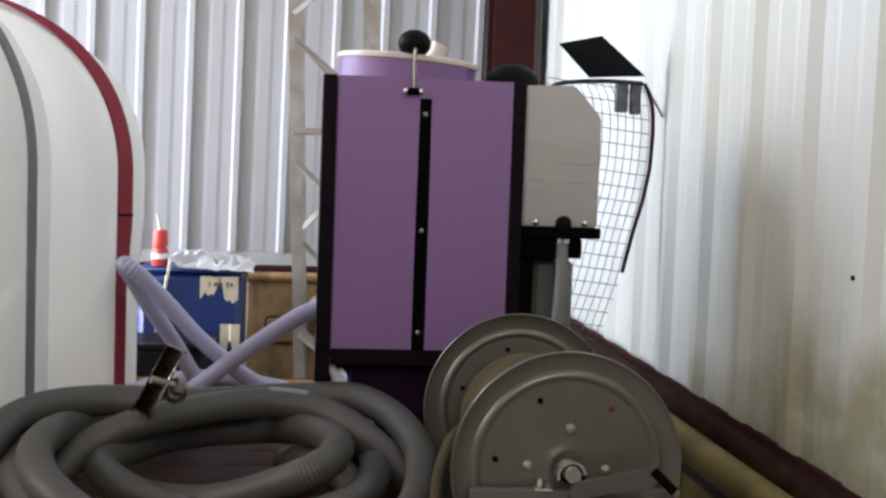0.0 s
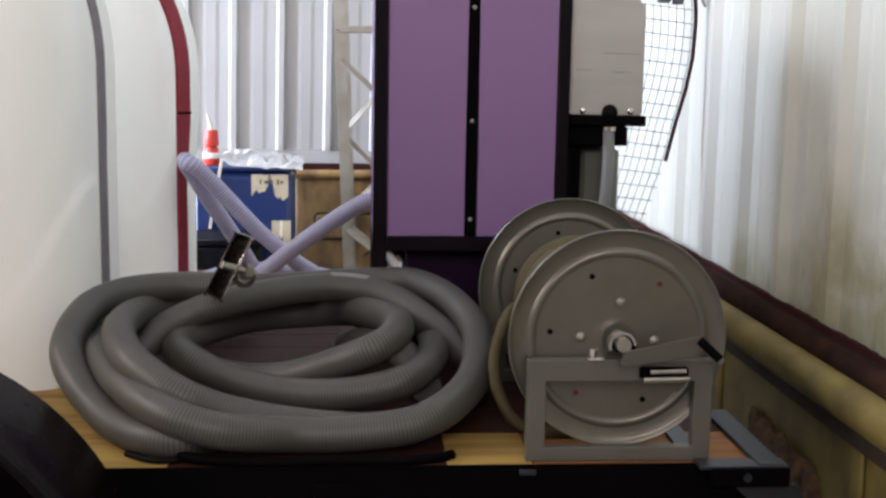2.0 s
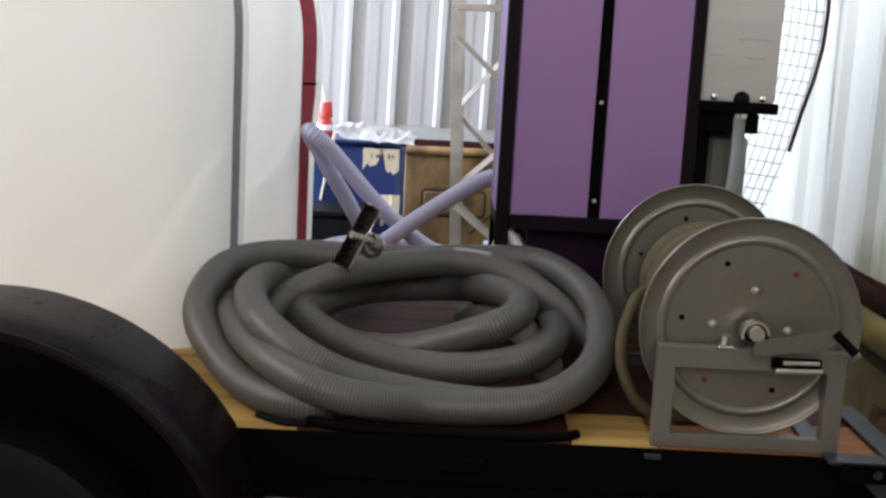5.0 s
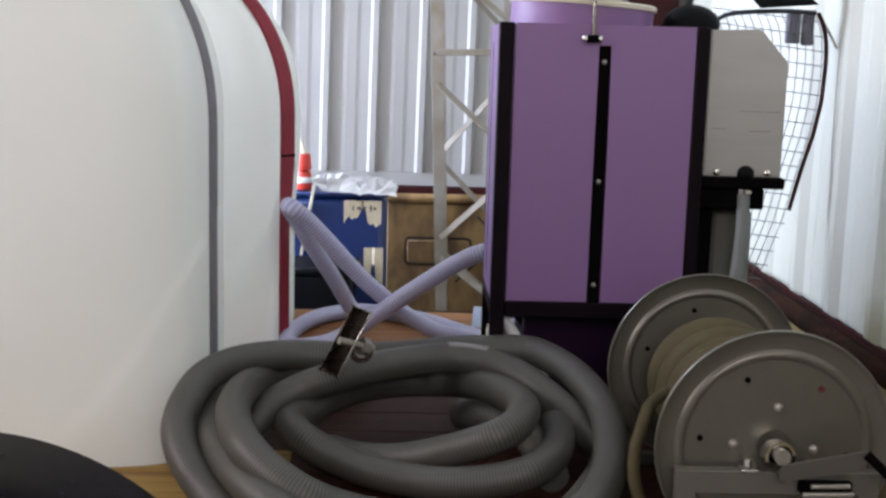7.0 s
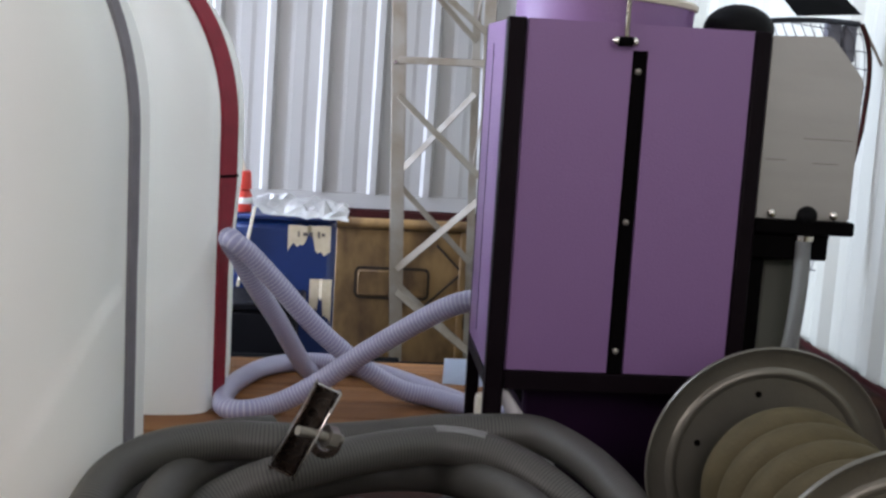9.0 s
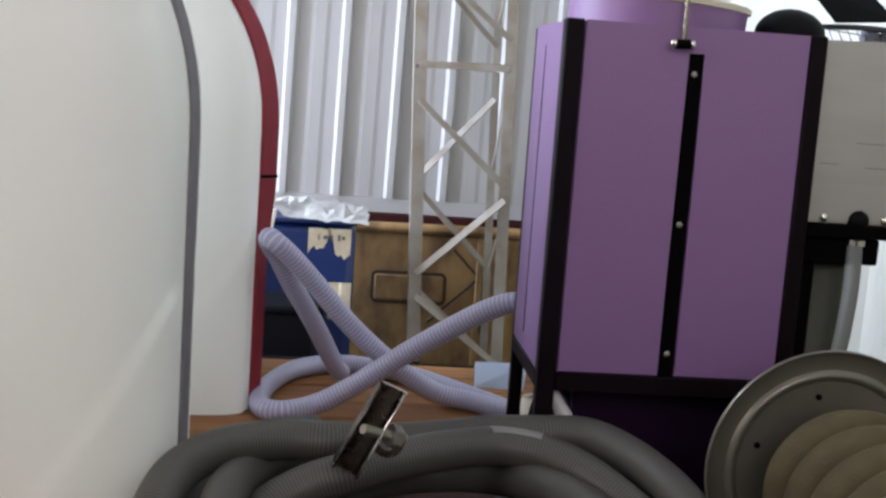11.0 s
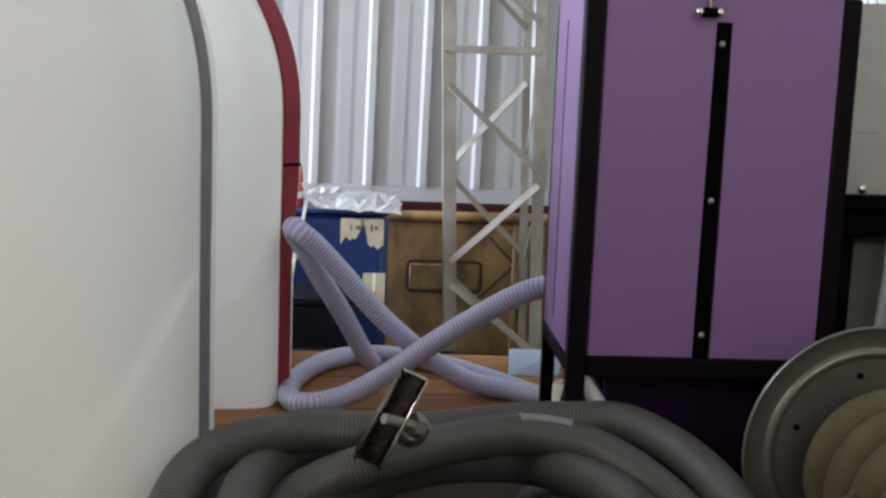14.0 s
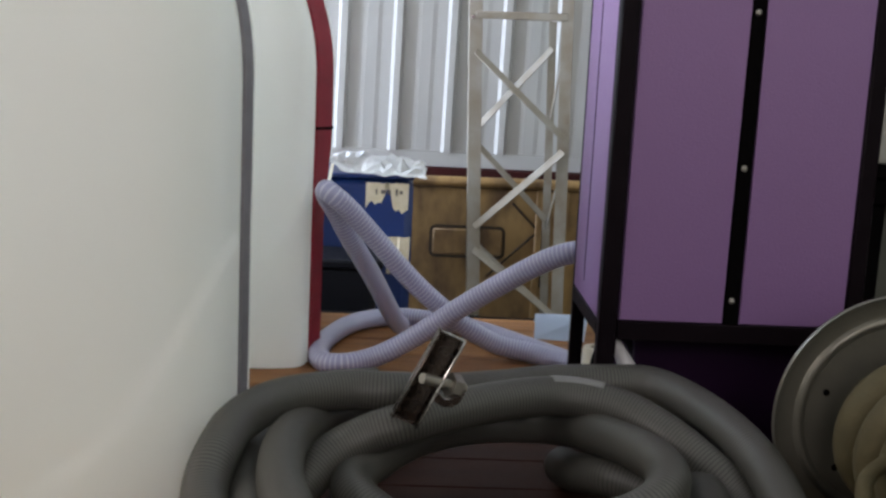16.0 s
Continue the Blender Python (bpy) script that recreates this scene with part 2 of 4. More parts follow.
def thing(name, at, label, category, group="", kind=""):
    ob = new(name)
    ob.location = at
    ob.empty_display_size = 0.05
    bpy.context.view_layer.update()
    return tagged(ob, label, category, group, kind)


def kid(name, bm, mat, parent, label="", smooth=True):
    """A part whose mesh is given in world places."""
    o = parent
    off = Vector()
    while o:
        off += o.location
        o = o.parent
    bmesh.ops.translate(bm, vec=-off, verts=bm.verts[:])
    return part(name, bm, mat, parent, label, smooth)


def box(lo, hi, bev=0.003, bm=None, m=None):
    bm = bm or bmesh.new()
    c = [(a + b) / 2 for a, b in zip(lo, hi)]
    d = [abs(b - a) for a, b in zip(lo, hi)]
    t = Matrix.Translation(c) @ Matrix.Diagonal((*d, 1))
    r = bmesh.ops.create_cube(bm, size=1, matrix=(m @ t) if m else t)
    if bev:
        es = list({e for v in r["verts"] for e in v.link_edges})
        bmesh.ops.bevel(bm, geom=es, offset=min(bev, min(d) * 0.4), segments=1, affect="EDGES", profile=0.6)
    return bm


def rod(a, b, r, seg=12, bm=None, r2=None):
    bm = bm or bmesh.new()
    a, b = Vector(a), Vector(b)
    q = (b - a).to_track_quat("Z", "Y").to_matrix().to_4x4()
    bmesh.ops.create_cone(bm, cap_ends=True, segments=seg, radius1=r, radius2=r if r2 is None else r2, depth=(b - a).length,
                          matrix=Matrix.Translation((a + b) / 2) @ q)
    return rounded(bm)


def rounded(bm):
    """Marks every face so far as part of a curved surface."""
    for f in bm.faces:
        f.smooth = True
    return bm


def bar(a, b, w, t, up=(0, 0, 1), bm=None, bev=0.002):
    """A flat or square bar from a to b, w wide across up, t thick along up."""
    a, b, up = Vector(a), Vector(b), Vector(up)
    z = (b - a).normalized()
    x = up.cross(z).normalized()
    y = z.cross(x)
    m = Matrix((x, y, z)).transposed().to_4x4()
    m.translation = (a + b) / 2
    L = (b - a).length
    return box((-w / 2, -t / 2, -L / 2), (w / 2, t / 2, L / 2), bev, bm, m)


def lathe(profile, axis_at, axis="Z", seg=48, bm=None, closed=False):
    """Turns (radius, height) points round an axis."""
    bm = bm or bmesh.new()
    rings = []
    for r, h in profile:
        ring = []
        for i in range(seg):
            a = 2 * math.pi * i / seg
            p = (r * math.cos(a), r * math.sin(a), h)
            if axis == "Y":
                p = (p[0], h, p[1])
            ring.append(bm.verts.new(Vector(axis_at) + Vector(p)))
        rings.append(ring)
    pairs = list(zip(rings, rings[1:])) + ([(rings[-1], rings[0])] if closed else [])
    for u, v in pairs:
        for i in range(seg):
            j = (i + 1) % seg
            bm.faces.new((u[i], u[j], v[j], v[i]))
    if not closed:
        for ring in (rings[0], rings[-1]):
            if profile[0][0] > 1e-4:
                bm.faces.new(ring)
    return rounded(bm)


def ball(c, r, sx=1, sy=1, sz=1, bm=None):
    bm = bm or bmesh.new()
    bmesh.ops.create_uvsphere(bm, u_segments=24, v_segments=14, radius=r, matrix=Matrix.Translation(c) @ Matrix.Diagonal((sx, sy, sz, 1)))
    return rounded(bm)


def spline(points, step):
    """Even steps along a centripetal curve through the points."""
    P = [Vector(p) for p in points]
    P = [P[0] * 2 - P[1]] + P + [P[-1] * 2 - P[-2]]
    dense = []
    for i in range(1, len(P) - 2):
        p0, p1, p2, p3 = P[i - 1:i + 3]
        for k in range(24):
            t = k / 24
            dense.append(0.5 * ((2 * p1) + (p2 - p0) * t + (2 * p0 - 5 * p1 + 4 * p2 - p3) * t * t + (3 * p1 - p0 - 3 * p2 + p3) * t ** 3))
    dense.append(P[-2])
    out, left = [dense[0]], step
    for a, b in zip(dense, dense[1:]):
        d = (b - a).length
        while d >= left:
            a = a + (b - a) * (left / d)
            d -= left
            out.append(a.copy())
            left = step
        left -= d
    return out


def hose_mesh(name, points, radius, mat, pitch=0.0, depth=0.0, seg=20, step=0.01, bore=0.0):
    """A hose along the points; with a pitch, its wall is corrugated. UV: round it, and metres along it."""
    path = spline(points, pitch / 2 if pitch else step)
    n = len(path)
    V, F, UVs = [], [], []
    up = Vector((0, 0, 1))
    prev = None
    s = 0.0
    S = []
    for i, p in enumerate(path):
        d = (path[min(i + 1, n - 1)] - path[max(i - 1, 0)]).normalized()
        x = (prev - d * prev.dot(d)) if prev else d.cross(up if abs(d.z) < 0.9 else Vector((1, 0, 0)))
        x.normalize()
        prev = x
        y = d.cross(x)
        r = radius - (depth if pitch and i % 2 else 0)
        if i:
            s += (p - path[i - 1]).length
        S.append(s)
        for k in range(seg):
            a = 2 * math.pi * k / seg
            V.append(p + x * (r * math.cos(a)) + y * (r * math.sin(a)))
    for i in range(n - 1):
        for k in range(seg):
            j = (k + 1) % seg
            F.append((i * seg + k, i * seg + j, (i + 1) * seg + j, (i + 1) * seg + k))
            UVs.append(((k / seg, S[i]), ((k + 1) / seg, S[i]), ((k + 1) / seg, S[i + 1]), (k / seg, S[i + 1])))
    F += [tuple(range(seg))[::-1], tuple((n - 1) * seg + k for k in range(seg))]
    me = bpy.data.meshes.new(name)
    me.from_pydata([tuple(v) for v in V], [], F)
    uv = me.uv_layers.new(name="UVMap")
    flat = [c for q in UVs for w in q for c in w] + [0.0] * (4 * seg)
    uv.data.foreach_set("uv", flat)
    me.polygons.foreach_set("use_smooth", [True] * (len(F) - 2) + [False, False])
    me.materials.append(mat)
    me.update()
    return me


# ---- the shed ----
def profile_wall(name, length, z0, z1, pitch, phase, ribs, mat, thick=0.0012, lean=0.0):
    """Ribbed steel sheet, built along +x with its ribs towards -y. ribs: (offset, half foot, half top, height) inside one pitch."""
    bm = bmesh.new()
    pts = [(0.0, 0.0)]
    k0 = int(-phase / pitch) - 2
    k = k0
    while k * pitch + phase < length:
        for off, foot, top, h in ribs:
            c = k * pitch + phase + off
            if c - foot > pts[-1][0] + 0.001 and c + foot < length:
                pts += [(c - foot, 0), (c - top, -h), (c + top, -h), (c + foot, 0)]
        k += 1
    pts.append((length, 0.0))
    cols = []
    for x, y in pts:
        xt = x + lean * (z1 - z0)
        cols.append((bm.verts.new((x, y, z0)), bm.verts.new((xt, y, z1)), bm.verts.new((x, y + thick + 0.02, z0)), bm.verts.new((xt, y + thick + 0.02, z1))))
    for a, b in zip(cols, cols[1:]):
        bm.faces.new((a[0], b[0], b[1], a[1]))
        bm.faces.new((a[2], a[3], b[3], b[2]))
        bm.faces.new((a[0], a[2], b[2], b[0]))
        bm.faces.new((a[1], b[1], b[3], a[3]))
    bm.faces.new((cols[0][0], cols[0][1], cols[0][3], cols[0][2]))
    bm.faces.new((cols[-1][0], cols[-1][2], cols[-1][3], cols[-1][1]))
    return part(name, bm, mat, None, smooth=False)


BACK_RIBS = ((0.0, 0.026, 0.013, 0.024), (0.118, 0.040, 0.022, 0.0035))
SIDE_RIBS = ((0.0, 0.046, 0.018, 0.024), (0.108, 0.018, 0.008, 0.003), (0.217, 0.018, 0.008, 0.003))
ROOM_X0, ROOM_Y0, ROOM_Z = -4.0, -6.0, 5.0

w = profile_wall("wall_back", WALL_X - ROOM_X0, 0.892, ROOM_Z, 0.2286, 0.026 - ROOM_X0 - 20 * 0.2286, BACK_RIBS, M_WALL, lean=0.014)
w.location = (ROOM_X0, WALL_Y, 0)
tagged(w, "white ribbed steel sheet wall of the shed", "wall", kind="structure")
w = profile_wall("wall_side", WALL_Y - ROOM_Y0, 0.737, ROOM_Z, 0.325, 2.98 - 0.67, SIDE_RIBS, M_WALL_R)
w.location, w.rotation_euler = (WALL_X, WALL_Y, 0), (0, 0, radians(-90))
tagged(w, "white ribbed steel side wall, lower sheets yellowed and darkened for the fading light", "wall", kind="structure")


def structure(name, bm, mat, label, category):
    return tagged(part(name, bm, mat, None), label, category, kind="structure")


structure("floor", box((ROOM_X0 - 2, ROOM_Y0, -0.1), (WALL_X + 0.1, WALL_Y + 0.1, 0.0), 0), M_CONCRETE, "stained grey concrete shed floor", "floor")
structure("ceiling", box((ROOM_X0, ROOM_Y0, ROOM_Z), (WALL_X + 0.1, WALL_Y + 0.1, ROOM_Z + 0.08), 0), M_CEIL, "light steel roof sheets over the shed", "ceiling")
structure("trim_back", box((ROOM_X0, WALL_Y - 0.012, 0.829), (WALL_X - 0.03, WALL_Y + 0.02, 0.893), 0.002), M_WALL, "flat grey flashing under the wall sheets", "flashing")
structure("baseboard_back", box((ROOM_X0, WALL_Y - 0.05, 0.775), (WALL_X - 0.03, WALL_Y + 0.02, 0.827), 0.004), M_TRIM, "red oxide steel girt along the wall", "girt")
structure("wall_base_back", box((ROOM_X0, WALL_Y - 0.02, 0.0), (WALL_X - 0.03, WALL_Y + 0.12, 0.773), 0), M_CONCRETE, "concrete upstand under the steel wall", "wall")
structure("baseboard_side", box((WALL_X - 0.035, ROOM_Y0, 0.709), (WALL_X + 0.02, WALL_Y - 0.06, 0.735), 0.004), M_TRIM, "red oxide steel angle along the side wall", "girt")
structure("trim_side", box((WALL_X - 0.037, ROOM_Y0, 0.7365), (WALL_X - 0.0335, WALL_Y - 0.06, 0.752), 0.0008), M_TRIM, "red oxide lip along the foot of the side wall", "girt")
structure("wall_base_side", box((WALL_X - 0.005, ROOM_Y0, 0.0), (WALL_X + 0.1, WALL_Y + 0.1, 0.707), 0), M_CONCRETE, "concrete upstand under the side wall", "wall")
structure("wall_front", box((ROOM_X0, ROOM_Y0 - 0.1, 4.6), (WALL_X + 0.1, ROOM_Y0, ROOM_Z), 0), M_WALL, "steel wall over the wide front door", "wall")
structure("wall_front_side", box((ROOM_X0, ROOM_Y0 - 0.1, 0), (-2.0, ROOM_Y0, 4.6), 0), M_WALL, "steel wall beside the wide front door", "wall")
structure("wall_left", box((ROOM_X0 - 0.1, ROOM_Y0, 0), (ROOM_X0, 1.05, 2.1), 0), M_WALL, "steel wall on the far side of the shed", "wall")
structure("wall_left_end", box((ROOM_X0 - 0.1, ROOM_Y0, 2.1), (ROOM_X0, -3.75, ROOM_Z), 0), M_WALL, "steel wall beside the long window", "wall")
structure("wall_left_over", box((ROOM_X0 - 0.1, -3.75, 3.7), (ROOM_X0, 1.05, 4.85), 0), M_WALL, "steel wall over the long window", "wall")
structure("wall_left_head", box((ROOM_X0 - 0.1, -3.75, 4.85), (ROOM_X0, WALL_Y + 0.1, ROOM_Z), 0), M_WALL, "steel wall over the side door and the window", "wall")

# steel frame column in the corner: web and two flanges
bm = box((0.755, 2.71, 0.0), (0.948, 2.722, ROOM_Z), 0.002)
box((0.755, 2.915, 0.0), (0.948, 2.927, ROOM_Z), 0.002, bm)
box((0.846, 2.722, 0.0), (0.858, 2.915, ROOM_Z), 0.0, bm)
structure("column", bm, M_TRIM, "red oxide steel frame column in the corner", "column")

# rusty pipe along the side wall, on the girt's brackets
pipe = thing("wall_pipe", (0.945, 0, 0.718), "dark rusty steel pipe along the side wall", "pipe")
kid("pipe", rod((0.940, 2.6, 0.718), (0.952, -5.5, 0.718), 0.031, 16), M_RUSTPIPE, pipe)
for y in (-4.5, -2.4, -0.35, 1.7):
    kid("bracket", box((0.93, y, 0.680), (1.014, y + 0.03, 0.687), 0.001), M_TRIM, pipe)


# ---- the old yellow load bed standing behind and beside the trailer ----
bed = thing("yellow_load_bed", (0.3, 2.7, 0.0), "old yellow pressed-steel load bed, dirty and rusted, behind the trailer", "load bed")
HB = 2.776            # face of the headboard
kid("headboard", box((-0.345, HB, 0.12), (0.75, HB + 0.016, 0.785), 0.003), M_YBED, bed, "dirty yellow pressed headboard")
kid("top_rail", rod((-0.345, HB - 0.006, 0.792), (0.75, HB - 0.006, 0.800), 0.022, 14), M_YBED, bed)


def pressed_ring(x0, x1, z0, z1, r, w, y):
    """A pressed outline with round corners."""
    b_ = bmesh.new()
    loop = []
    for cx_, cz_, a0 in ((x1 - r, z1 - r, 0), (x0 + r, z1 - r, 90), (x0 + r, z0 + r, 180), (x1 - r, z0 + r, 270)):
        for k in range(5):
            a_ = radians(a0 + 22.5 * k)
            loop.append((cx_, cz_, math.cos(a_), math.sin(a_)))
    rings = [[b_.verts.new((cx_ + c * (r + d), yy, cz_ + s_ * (r + d))) for cx_, cz_, c, s_ in loop] for d, yy in ((-w / 2, y), (w / 2, y), (w / 2, y + 0.006), (-w / 2, y + 0.006))]
    n_ = len(loop)
    for p, q in zip(rings, rings[1:] + rings[:1]):
        for i in range(n_):
            b_.faces.new((p[i], p[(i + 1) % n_], q[(i + 1) % n_], q[i]))
    return b_


kid("top_lip", box((-0.345, HB - 0.012, 0.768), (0.75, HB - 0.001, 0.779), 0.003), M_RUST, bed, "rusted lip under the top rail")
kid("pressed_panel", box((-0.250, HB - 0.009, 0.490), (0.036, HB + 0.002, 0.596), 0.007), M_YBED, bed)
kid("groove", pressed_ring(-0.259, 0.046, 0.480, 0.606, 0.022, 0.011, HB - 0.0035), M_SEAM, bed, "dark pressed groove")
for a_, b_ in (((-0.02, 0.400), (0.196, 0.608)), ((0.075, 0.712), (0.205, 0.582)), ((0.205, 0.60), (0.205, 0.36))):
    kid("crease", bar((a_[0], HB - 0.003, a_[1]), (b_[0], HB - 0.003, b_[1]), 0.009, 0.006, (0, 1, 0)), M_SEAM, bed)
for x in (0.172, 0.277):
    kid("stiffener", box((x, HB - 0.018, 0.14), (x + 0.028, HB + 0.001, 0.770), 0.005), M_YBED, bed)
kid("side_panel", box((0.900, -2.6, 0.05), (0.912, 2.78, 0.655), 0.003), M_YELLOW, bed, "scratched yellow side panel")
kid("side_rail", rod((0.886, 2.68, 0.662), (0.886, -2.6, 0.692), 0.0405, 20), M_YELLOW, bed, "rolled yellow top rail with worn paint")
for y in (-1.5, -0.80, 0.08, 1.0):
    kid("rib", box((0.888, y, 0.06), (0.901, y + 0.05, 0.655), 0.005), M_YELLOW, bed)
# a rolled flap of rusted sheet that has peeled from the panel
rnd = random.Random(4)
# strip added as the rail's shadow line, with some grime
kid("rail_shadow_strip", box((0.8862, -2.6, 0.600), (0.9035, 2.66, 0.652), 0.0), M_SEAM, bed, "dark strip for the shadow and grime under the rail")
bm = bmesh.new()
path_ = spline([Vector(p) for p in ((0.902, -0.150, 0.482), (0.892, -0.20, 0.474), (0.888, -0.30, 0.458), (0.887, -0.45, 0.454), (0.888, -0.55, 0.448), (0.893, -0.590, 0.412), (0.899, -0.60, 0.372))], 0.012)
rings_ = []
for i, p in enumerate(path_):
    w_ = 0.042 * (0.55 + 0.45 * min(1, i / 5)) * rnd.uniform(0.85, 1.15)
    rings_.append([bm.verts.new(p + Vector((0.45 * w_ * math.cos(a) * rnd.uniform(0.8, 1.2), 0, w_ * math.sin(a) * rnd.uniform(0.8, 1.2)))) for a in [2 * math.pi * k / 10 for k in range(10)]])
for p, q in zip(rings_, rings_[1:]):
    for k in range(10):
        bm.faces.new((p[k], p[(k + 1) % 10], q[(k + 1) % 10], q[k]))
bm.faces.new(rings_[0]), bm.faces.new(rings_[-1][::-1])
kid("rust_patch", bm, M_RUST, bed, "flaking rolled rust along a torn seam")

# ---- the trailer ----
trailer = thing("trailer", (0, 0, 0), "black steel trailer with a wooden plank deck", "trailer")
FRONT, REAR, LEFT, RIGHT = -0.845, 1.215, -2.6, 0.72
kid("front_rail", box((LEFT, FRONT - 0.02, 0.475), (0.66, FRONT + 0.03, DECK - 0.030), 0.004), M_BLACK, trailer, "black painted steel side rail")
kid("edge_angle", box((LEFT, FRONT - 0.0245, 0.52), (0.66, FRONT - 0.0205, DECK + 0.002), 0.001), M_BLACK, trailer)
kid("rear_rail", box((LEFT, REAR - 0.03, 0.475), (0.66, REAR + 0.02, DECK - 0.006), 0.004), M_BLACK, trailer)
kid("end_rail", box((0.62, FRONT + 0.032, 0.48), (0.66, REAR - 0.032, DECK - 0.03), 0.004), M_BLACK, trailer)
for x in (-2.2, -1.5, -0.8, -0.1):
    kid("cross_member", box((x, FRONT + 0.032, 0.49), (x + 0.05, REAR - 0.032, DECK - 0.03), 0.003), M_BLACK, trailer)
kid("axle", rod((-0.945, -1.0, 0.30), (-0.945, 1.3, 0.30), 0.03, 14), M_BLACK, trailer)
kid("jack_leg", box((0.55, -0.60, 0.0), (0.61, -0.54, 0.48), 0.004), M_BLACK, trailer)
kid("jack_leg", box((-2.4, -0.60, 0.0), (-2.34, -0.54, 0.48), 0.004), M_BLACK, trailer)
bw, gap = 0.1445, 0.003
ny = int((REAR - FRONT - 0.064) / bw)
for i in range(ny + 1):
    y0 = FRONT + 0.031 + i * bw
    ya, yb = (y0 if i else FRONT - 0.0195), min(y0 + bw - gap, REAR - 0.031)
    # dark lengths paint the shade of coil and machine, in front the hose's shadow
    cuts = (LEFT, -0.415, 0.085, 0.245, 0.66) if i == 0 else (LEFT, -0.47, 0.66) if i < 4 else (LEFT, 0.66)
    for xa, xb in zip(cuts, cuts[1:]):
        mat_ = M_WOOD_Y if xb in (-0.415, -0.47, 0.245) else M_WOOD if i == 0 and xb > 0.3 else M_WOOD_SHADE if i < 8 else M_WOOD
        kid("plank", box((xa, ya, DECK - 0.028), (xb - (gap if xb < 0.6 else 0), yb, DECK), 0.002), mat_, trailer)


def arch(cx, cz, r, y0, y1, a0, a1, thick, bm=None, n=40):
    bm = bm or bmesh.new()
    rows_ = []
    for i in range(n + 1):
        a = radians(a0 + (a1 - a0) * i / n)
        c, s_ = math.cos(a), math.sin(a)
        rows_.append([bm.verts.new((cx + q * c, y, cz + q * s_)) for q, y in ((r, y0), (r, y1), (r - thick, y1), (r - thick, y0))])
    for p, q in zip(rows_, rows_[1:]):
        for k in range(4):
            bm.faces.new((p[k], p[(k + 1) % 4], q[(k + 1) % 4], q[k]))
    bm.faces.new(rows_[0]), bm.faces.new(rows_[-1][::-1])
    return rounded(bm)


def guard_sweep(profile, cx, cz, a0, a1, n=56):
    """Sweeps a closed (radius, y) outline round the axle."""
    b_ = bmesh.new()
    rows_ = []
    for i in range(n + 1):
        a_ = radians(a0 + (a1 - a0) * i / n)
        rows_.append([b_.verts.new((cx + r * math.cos(a_), y, cz + r * math.sin(a_))) for r, y in profile])
    m_ = len(profile)
    for p, q in zip(rows_, rows_[1:]):
        for k in range(m_):
            b_.faces.new((p[k], p[(k + 1) % m_], q[(k + 1) % m_], q[k]))
    b_.faces.new(rows_[0]), b_.faces.new(rows_[-1][::-1])
    return rounded(b_)


GX, GZ = -0.945, 0.360
fender = kid("mudguard", guard_sweep([(0.489, -0.868), (0.489, -1.02), (0.487, -1.06), (0.482, -1.092), (0.476, -1.108), (0.470, -1.108), (0.477, -1.09), (0.483, -1.055), (0.485, -1.02), (0.485, -0.868)], GX, GZ, 4, 176), M_FENDER, trailer, "glossy black steel mudguard")
kid("rolled_edge", guard_sweep([(0.478, -1.108), (0.476, -1.116), (0.470, -1.120), (0.462, -1.118), (0.459, -1.111), (0.462, -1.105), (0.470, -1.103)], GX, GZ, 3, 177), M_FENDER, fender)
kid("mudguard_skirt", guard_sweep([(0.486, -0.868), (0.486, -0.874), (0.20, -0.874), (0.20, -0.868)], GX, GZ, 4, 176), M_FENDER, fender)
wheel = kid("wheel", lathe([(0.20, -1.095), (0.29, -1.10), (0.318, -1.085), (0.325, -1.05), (0.325, -0.95), (0.318, -0.915), (0.29, -0.90), (0.20, -0.905)],
                           (-0.945, 0, 0.325), "Y", 56, closed=True), M_RUBBER, trailer, "black rubber tyre")
kid("rim", lathe([(0.203, -1.085), (0.19, -1.09), (0.175, -1.06), (0.10, -1.04), (0.06, -1.06), (0.05, -1.085)], (-0.945, 0, 0.325), "Y", 40), M_GREY_STEEL, wheel)
# reel mounting angle that sticks out past the end of the deck
steel = kid("mounting_angle", bar((0.675, -0.55, 0.611), (0.675, -0.90, 0.611), 0.05, 0.006), M_GREY_STEEL, trailer, "blue-grey steel mounting angle")
kid("foot_plate", box((0.54, -0.905, 0.606), (0.705, -0.855, 0.612), 0.001), M_GREY_STEEL, steel)
kid("foot_plate", box((0.56, -0.912, 0.575), (0.705, -0.906, 0.610), 0.001), M_BLACK, steel)
b_ = bmesh.new()
lo = [b_.verts.new((x, -0.900, z)) for x, z in ((0.605, 0.574), (0.661, 0.522), (0.756, 0.522), (0.722, 0.574))]
hi = [b_.verts.new(v.co + Vector((0, 0.006, 0))) for v in lo]
b_.faces.new(lo), b_.faces.new(hi[::-1])
for i in range(4):
    b_.faces.new((lo[i], lo[(i + 1) % 4], hi[(i + 1) % 4], hi[i]))
kid("gusset", b_, M_GREY_STEEL, steel, "grey steel gusset", False)
kid("plate_bolt", rod((0.625, -0.919, 0.594), (0.625, -0.9125, 0.594), 0.008, 6), M_GREY_STEEL, steel)
kid("brace", bar((0.555, -0.60, 0.609), (0.545, -0.83, 0.609), 0.04, 0.006), M_GREY_STEEL, steel)
kid("edge_clip", box((0.215, FRONT - 0.032, 0.589), (0.245, FRONT - 0.025, 0.599), 0.001), M_GREY_STEEL, trailer)
kid("rail_clip", box((-0.16, FRONT - 0.032, 0.545), (-0.07, FRONT - 0.025, 0.575), 0.002), M_BLACK, trailer)

